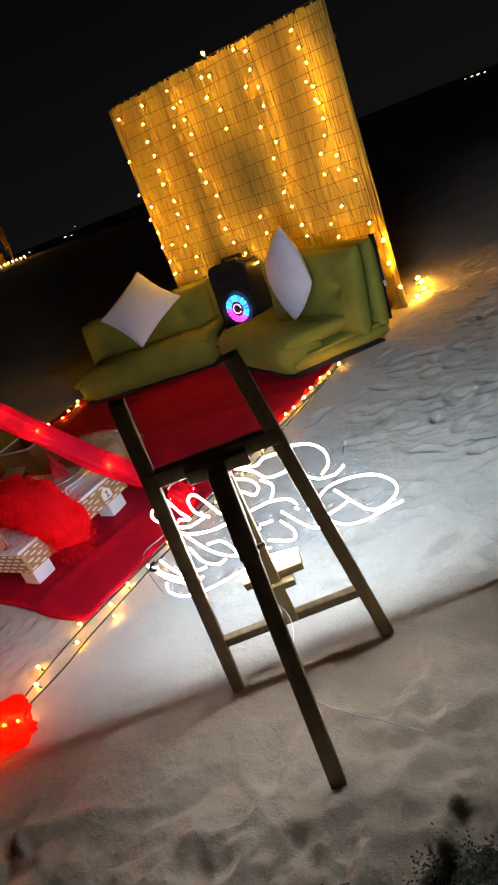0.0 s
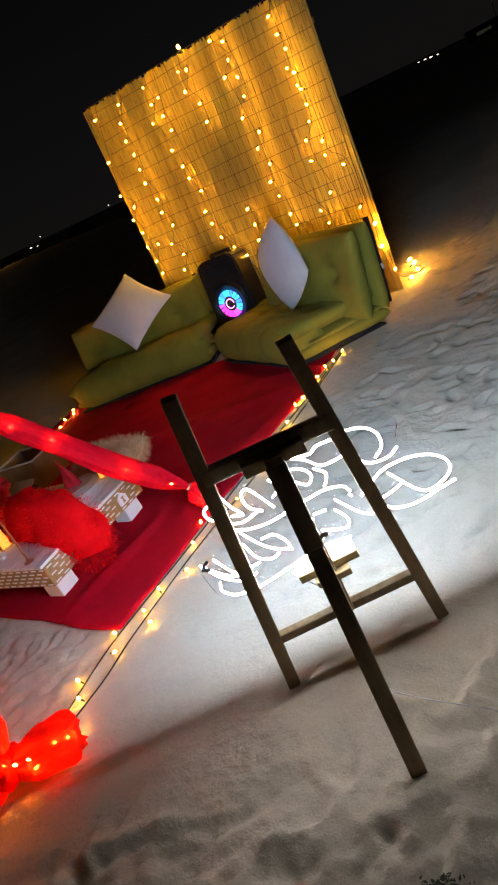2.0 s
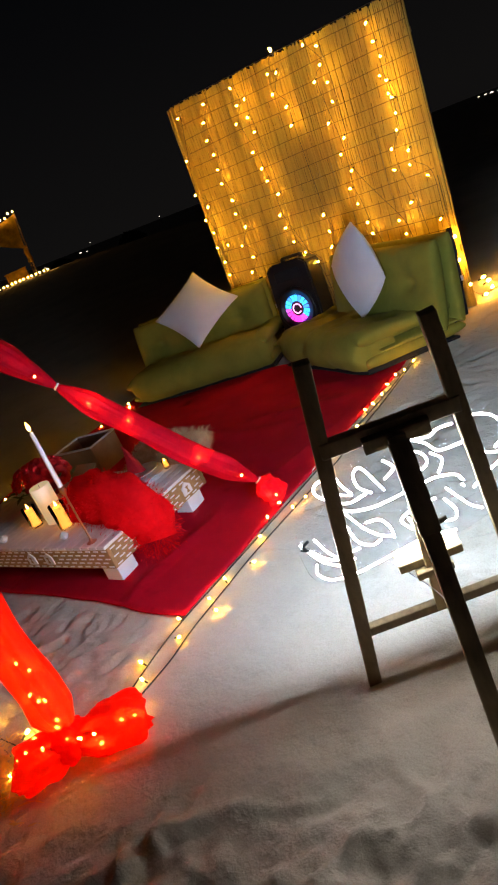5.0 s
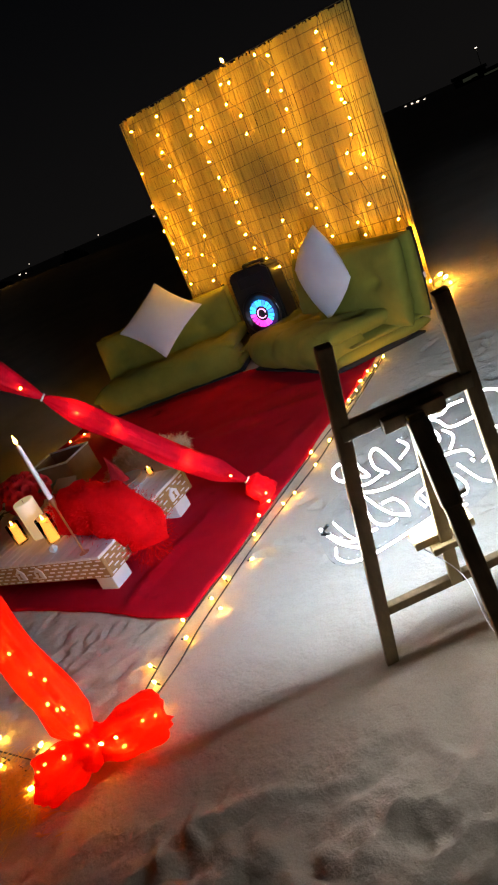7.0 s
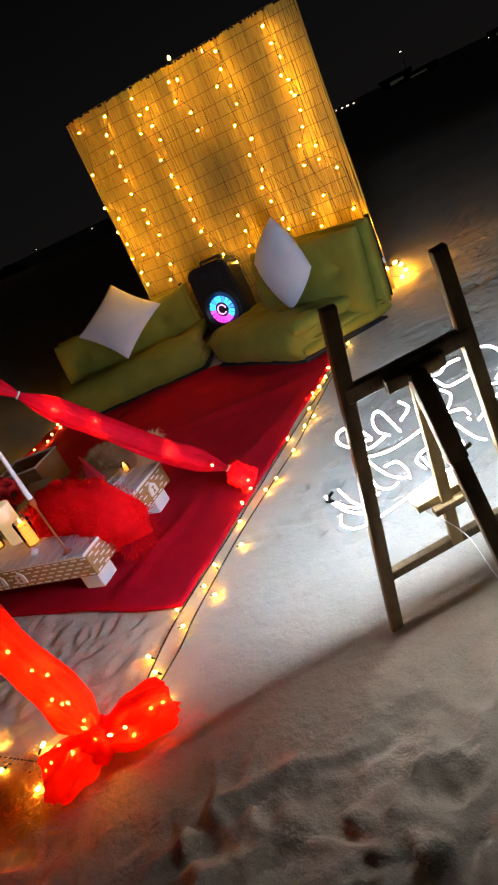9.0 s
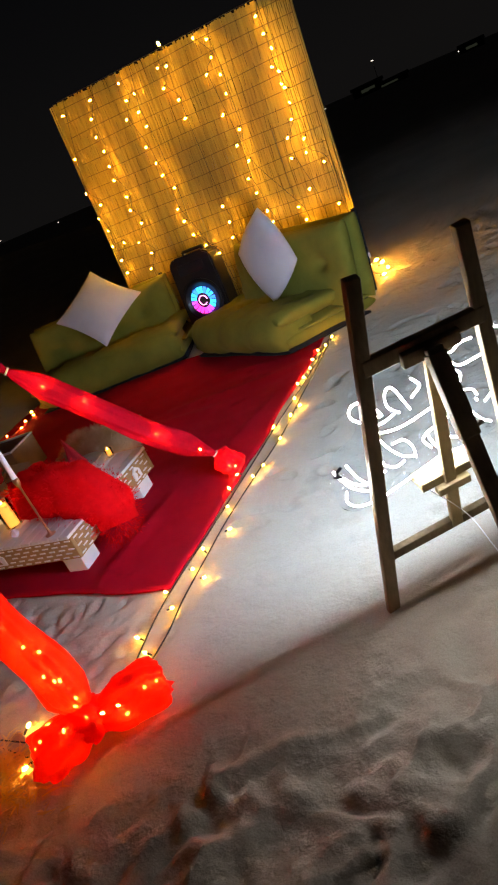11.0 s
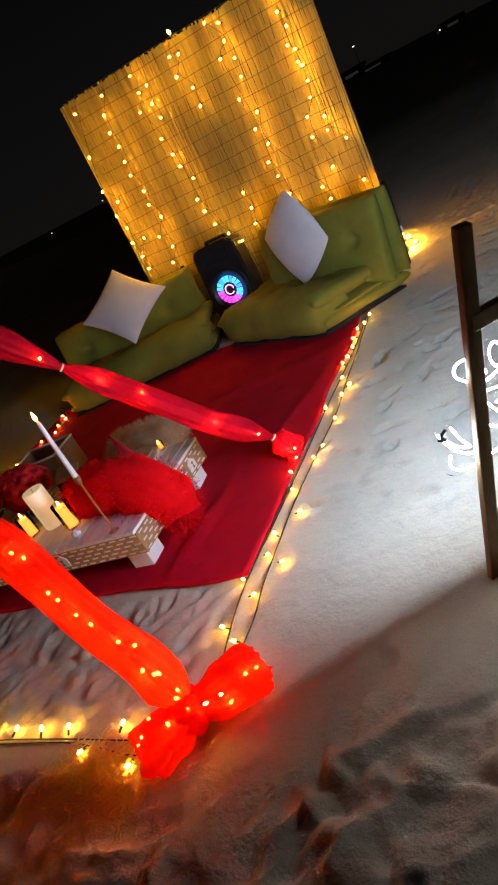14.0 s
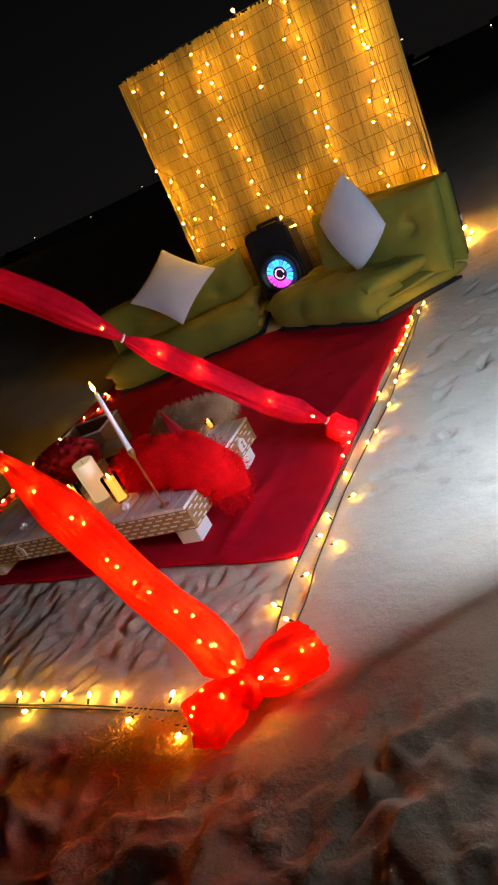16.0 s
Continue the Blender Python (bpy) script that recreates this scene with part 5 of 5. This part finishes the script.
def gift_box():
    ob = thing("gift_box", pose(-2.78, 2.42, T_TOP, 0, 0, 24), "small dark gift box with its tan lid raised", "box")
    for nm, s, a in (("wall", (0.11, 0.005, 0.055), (0, -0.045, 0.0275)), ("wall", (0.11, 0.005, 0.055), (0, 0.045, 0.0275)), ("wall", (0.005, 0.085, 0.055), (-0.052, 0, 0.0275)), ("wall", (0.005, 0.085, 0.055), (0.052, 0, 0.0275)), ("base", (0.10, 0.085, 0.004), (0, 0, 0.003))):
        part(nm, new_box(s, pose(*a), 0.001), M_LINING, ob)
    part("lid", new_box((0.115, 0.098, 0.010), pose(0, 0.0, 0.072, 24, 8, 0), 0.002), M_TAN, ob, "tan card lid")
    bm = new_box((0.10, 0.006, 0.02), pose(0.0, -0.04, 0.064), 0.001)
    part("lid_lip", bm, M_TAN, ob)


gift_box()


def round_tin():
    ob = thing("round_tin", pose(-2.655, 2.43, T_TOP, 0, 0, 30), "small round orange tin standing on its edge", "tin")
    bm = bmesh.new()
    lathe(bm, [(0.028, -0.012), (0.030, -0.009), (0.030, 0.009), (0.028, 0.012)], 26, Matrix.Translation((0, 0, 0.031)) @ Matrix.Rotation(math.pi / 2, 4, "X"))
    part("body", bm, mixed("orange_lacquer", (0.52, 0.17, 0.04), (0.62, 0.24, 0.07), 14, 0.35), ob)


round_tin()


def card_tray():
    ob = thing("card_box", pose(-3.50, 2.88, 0.020, 0, 0, 14) @ Matrix.Diagonal((0.78, 0.78, 0.85, 1)), "open tan cardboard box with a pale rim, beside the table", "box")
    for nm, s, a in (("wall", (0.42, 0.008, 0.21), (0, -0.15, 0.105)), ("wall", (0.42, 0.008, 0.21), (0, 0.15, 0.105)), ("wall", (0.008, 0.29, 0.21), (-0.206, 0, 0.105)), ("wall", (0.008, 0.29, 0.21), (0.206, 0, 0.105)), ("base", (0.40, 0.29, 0.006), (0, 0, 0.004))):
        part(nm, new_box(s, pose(*a), 0.002), M_TAN, ob)
    for s, a in (((0.43, 0.018, 0.012), (0, -0.15, 0.216)), ((0.43, 0.018, 0.012), (0, 0.15, 0.216)), ((0.018, 0.28, 0.012), (-0.206, 0, 0.216)), ((0.018, 0.28, 0.012), (0.206, 0, 0.216))):
        part("rim", new_box(s, pose(*a), 0.003), M_PILLOW, ob, "pale folded rim")


card_tray()


def fur_cushion():
    at = Vector((-2.69, 2.83, 0.085))
    ob = thing("fur_cushion", Matrix.Translation(at) @ pose(0, 0, 0, 24, 0, 8), "shaggy cream and brown fur cushion beside the table", "cushion")
    bm = puffy(0.46, 0.32, 0.17, 30, 24, 3.0, 0.45, (), 0.01, 91)
    bm.normal_update()
    faces = [(f.calc_center_median(), f.normal.copy()) for f in bm.faces]
    part("cover", bm, M_FUR, ob)
    rng = random.Random(3)
    bm = bmesh.new()
    for k in range(6500):
        c, nrm = rng.choice(faces)
        p = c + Vector((rng.uniform(-0.014, 0.014), rng.uniform(-0.012, 0.012), 0))
        barbs(bm, p, (nrm + Vector((rng.gauss(0, 0.35), rng.gauss(0, 0.35), rng.gauss(0, 0.35)))).normalized(), rng.uniform(0.02, 0.05), 0.0010, rng)
    tagged(part("fur", bm, M_FUR, ob), kind="stuff")


fur_cushion()

# ---- far along the beach ----
M_DARK = mixed("far_foliage", (0.010, 0.012, 0.008), (0.02, 0.024, 0.016), 2, 0.9)
M_LAMP = glow("far_lamp", (1.0, 0.86, 0.70), 1.3)
M_LAMP2 = glow("far_window", (0.10, 0.11, 0.07), 0.10)
M_YELLOW = tulle_material("yellow_drape", (0.85, 0.50, 0.05), 0.05)


def far_at(az, dist, up=0.0):
    x, y = 0.4 + dist * math.cos(radians(az)), 0.8 + dist * math.sin(radians(az))
    return Vector((x, y, ground_z(x, y) + up))


def on_ray(az, el, dist):
    return Vector((0.4 + dist * math.cos(radians(az)), 0.8 + dist * math.sin(radians(az)), 1.24 + dist * math.tan(radians(el))))


def far_setup():
    """Another lit picnic down the beach: a draped yellow canopy on poles, a low table and a string of lights."""
    base = far_at(149.1, 27.0)
    ob = thing("picnic_canopy", pose(*base), "yellow draped canopy on slim poles far down the beach", "canopy")
    inv = ob.matrix_basis.inverted()
    side = Vector((-math.sin(radians(149.1)), math.cos(radians(149.1)), 0))
    out = Vector((math.cos(radians(149.1)), math.sin(radians(149.1)), 0))
    for s, d in ((0.0, 0), (2.5, 0), (0.1, 2.0), (2.6, 2.0)):
        b = base + side * s + out * d
        bm = bmesh.new()
        tube(bm, [inv @ (Vector((b.x, b.y, ground_z(b.x, b.y) - 0.2))), inv @ (b - side * 0.26 + Vector((0, 0, 2.14)))], 0.025, 8)
        part("pole", bm, M_BROWN, ob)
    for s0, s1 in ((-0.24, 1.0), (1.03, 2.3)):
        bm = bmesh.new()
        g = []
        for i in range(13):
            t = i / 12
            row = []
            for j in range(9):
                q = j / 8
                p = base + side * (s0 + (s1 - s0) * t) + side * (0.20 * q * (1 - t)) + Vector((0, 0, 2.12 - q * (0.60 + 0.55 * (1 - t) ** 1.5) - 0.10 * math.sin(math.pi * t))) + out * (0.05 * math.sin(q * 9 + t * 5))
                row.append(bm.verts.new(inv @ p))
            g.append(row)
        for i in range(12):
            for j in range(8):
                bm.faces.new((g[i][j], g[i][j + 1], g[i + 1][j + 1], g[i + 1][j]))
        part("drape", bm, M_YELLOW, ob)
    bm = bmesh.new()
    tube(bm, [inv @ (base + side * a + Vector((0, 0, z))) for a, z in ((-0.09, 1.05), (-0.02, 0.85), (-0.06, 0.62), (-0.02, 0.48))], lambda f: 0.05 + 0.05 * f, 8)
    part("drape_tail", bm, M_YELLOW, ob, "gathered yellow drape end")
    rng = random.Random(2)
    big = mesh_of("bulb", lathe(bmesh.new(), [(0.01, -0.02), (0.03, 0), (0.03, 0.02), (0.01, 0.04)], 8), glow("far_bulb", (1.0, 0.55, 0.10), 26.0))
    for k in range(16):
        p = base + side * (-0.24 + 2.5 * k / 15) + Vector((0, 0, 2.14 + rng.uniform(-0.06, 0.06))) - out * 0.06
        shared("bulb", big, ob, inv @ Matrix.Translation(p))
    pts = []
    for k in range(12):
        s = -0.4 + 3.2 * k / 11
        p = base + side * s - out * 0.7
        pts.append(Vector((p.x, p.y, ground_z(p.x, p.y) + 0.01)))
    ob2 = thing("string_lights", pose(*pts[0]), "warm string lights on the sand before a far canopy", "string lights")
    inv2 = ob2.matrix_basis.inverted()
    bm = bmesh.new()
    tube(bm, [inv2 @ p for p in pts], 0.008, 5)
    part("wire", bm, M_WIRE, ob2)
    for p in pts:
        for d in (0.0, 0.13):
            q = p + side * d + Vector((0, 0, 0.05))
            shared("bulb", big, ob2, inv2 @ Matrix.Translation(q))
    tb = base + side * 0.62 + out * 0.3
    t = thing("side_table", pose(tb.x, tb.y, ground_z(tb.x, tb.y), 0, 0, 60), "small cloth-covered table under the far canopy", "table")
    part("top", new_box((0.8, 0.5, 0.04), pose(0, 0, 0.40), 0.01), M_YELLOW, t)
    part("cloth", new_box((0.76, 0.46, 0.38), pose(0, 0, 0.19), 0.03), M_YELLOW, t)


far_setup()


def far_lamps():
    rows = [(145.51, -0.55, 0.30), (145.04, -0.64, 0.2), (148.36, -0.47, 0.2), (139.0, -0.54, 0.18), (144.53, -0.16, 0.14), (114.9, -2.05, 0.2), (114.45, -2.08, 0.28), (114.05, -2.12, 0.36), (113.6, -2.17, 0.26), (111.4, -2.1, 0.2), (103.95, -2.50, 0.35), (109.5, -0.65, 0.3), (130.25, -1.01, 0.16), (134.67, -1.14, 0.16)]
    me = mesh_of("lamp_head", lathe(bmesh.new(), [(0.3, -0.2), (1.0, 0.0), (0.9, 0.35), (0.2, 0.5)], 10), M_LAMP)
    for az, el, s in rows:
        p = on_ray(az, el, 170.0)
        ob = thing("far_lamp", pose(*p), "small bright lamp on a post far along the shore", "lamp", "far lamps")
        shared("lamp_head", me, ob, Matrix.Diagonal((s, s, s, 1)))
        h = p.z - ground_z(p.x, p.y)
        bm = bmesh.new()
        tube(bm, [Vector((0, 0, -max(h, 0.2) - 0.5)), Vector((0, 0, -s * 0.2))], 0.06, 6)
        part("post", bm, M_DARK, ob)
    for az, wide, tall in ((110.4, 4.6, 1.3), (108.9, 5.5, 0.7), (103.2, 3.5, 1.0)):
        p = far_at(az, 120.0)
        ob = thing("beach_hut", pose(p.x, p.y, p.z, 0, 0, az - 90), "dim low hut far along the shore", "hut", "far huts")
        part("wall", new_box((wide, 2.0, tall), pose(0, 0, tall / 2), 0.02), M_DARK, ob)
        bm = bmesh.new()
        box(bm, (wide * 1.1, 2.3, 0.15), pose(0, 0, tall + 0.07, 6, 0, 0), 0.02)
        part("roof", bm, M_DARK, ob)
        part("window", new_box((wide * 0.45, 0.06, tall * 0.35), pose(0, -1.03, tall * 0.55), 0.01), M_LAMP2, ob, "dimly lit window")


far_lamps()


def dark_bush(az, dist, wide, tall, seed):
    at = far_at(az, dist)
    ob = thing("shrub", pose(*at), "dark rounded shrub silhouette far along the shore", "shrub", "far shrubs")
    rng = random.Random(seed)
    bm = bmesh.new()
    for k in range(3):
        tube(bm, [Vector((rng.uniform(-0.3, 0.3), 0, -0.5)), Vector((rng.uniform(-0.8, 0.8) * wide * 0.3, 0, tall * 0.5))], lambda f: 0.12 * (1 - 0.6 * f), 7)
    part("trunk", bm, M_DARK, ob)
    bm = bmesh.new()
    for k in range(2600):
        a, z = rng.uniform(0, 6.28), rng.random()
        r = math.sqrt(max(0, 1 - (z * 1.0) ** 2.2)) * math.sqrt(rng.random())
        c = Vector((math.cos(a) * r * wide / 2, math.sin(a) * r * wide / 3, 0.1 + z * tall * (0.85 + 0.2 * noise.noise(Vector((a * 1.3, seed, 0))))))
        s = rng.uniform(0.08, 0.20)
        u = Vector((rng.gauss(0, 1), rng.gauss(0, 1), rng.gauss(0, 1))).normalized() * s
        w = u.orthogonal().normalized() * s * 0.5
        bm.faces.new([bm.verts.new(c - u), bm.verts.new(c + w), bm.verts.new(c + u), bm.verts.new(c - w)])
    tagged(part("crown", bm, M_DARK, ob), kind="stuff")


dark_bush(141.6, 46.0, 2.6, 1.25, 4)
dark_bush(147.2, 70.0, 3.2, 1.0, 8)


def dry_straw():
    ob = thing("dry_straw", pose(-1.70, 1.14, 0.0), "loose dry straw and weed on the sand by the lights", "straw")
    rng = random.Random(41)
    bm = bmesh.new()
    for k in range(620):
        x, y = rng.gauss(0, 0.10), rng.gauss(0, 0.05)
        clump = math.exp(-(x / 0.16) ** 2 - (y / 0.08) ** 2)
        a = rng.uniform(0, 6.28)
        l = rng.uniform(0.02, 0.075)
        p = Vector((x, y, ground_z(x - 1.70, y + 1.14) + rng.uniform(0.002, 0.004 + 0.03 * clump)))
        d = Vector((math.cos(a), math.sin(a), rng.uniform(-0.05, 0.45)))
        side = Vector((-math.sin(a), math.cos(a), 0.3)).normalized() * rng.uniform(0.0015, 0.0045)
        bend = Vector((-math.sin(a), math.cos(a), 0.2)) * l * rng.uniform(-0.3, 0.3)
        mid, tip = p + d * l * 0.5 + bend, p + d * l + Vector((0, 0, -0.2 * l))
        v = [bm.verts.new(c) for c in (p - side * 0.4, p + side * 0.4, mid + side, mid - side, tip)]
        bm.faces.new((v[0], v[1], v[2], v[3]))
        bm.faces.new((v[3], v[2], v[4]))
    tagged(part("litter", bm, mixed("straw", (0.55, 0.40, 0.12), (0.70, 0.53, 0.20), 20, 0.7), ob), kind="stuff")


dry_straw()


def beach_weed(x, y, spread, count, seed):
    ob = thing("beach_weed", pose(x, y, 0.0), "low dark green creeping weed on the sand", "weed", "weeds")
    rng = random.Random(seed)
    bm = bmesh.new()
    for k in range(count):
        q, f = rng.uniform(0, 6.28), math.sqrt(rng.random()) * (1 + 0.5 * math.sin(5 * rng.uniform(0, 6.28)) * rng.random())
        dx, dy = spread * f * math.cos(q), spread * 0.7 * f * math.sin(q)
        a = rng.uniform(0, 6.28)
        l = rng.uniform(0.004, 0.011)
        c = Vector((dx, dy, ground_z(x + dx, y + dy) + rng.uniform(0.001, 0.010)))
        d = Vector((math.cos(a), math.sin(a), rng.uniform(-0.1, 0.7))) * l
        w = Vector((-math.sin(a), math.cos(a), rng.uniform(-0.3, 0.3))) * l * 0.28
        v = [bm.verts.new(p) for p in (c, c + d * 0.5 + w, c + d, c + d * 0.5 - w)]
        bm.faces.new(v)
    tagged(part("leafage", bm, M_WEED, ob), kind="stuff")


beach_weed(0.12, 1.56, 0.13, 5200, 1)
beach_weed(-0.10, 1.42, 0.06, 1200, 2)
beach_weed(0.17, 1.78, 0.06, 1200, 4)
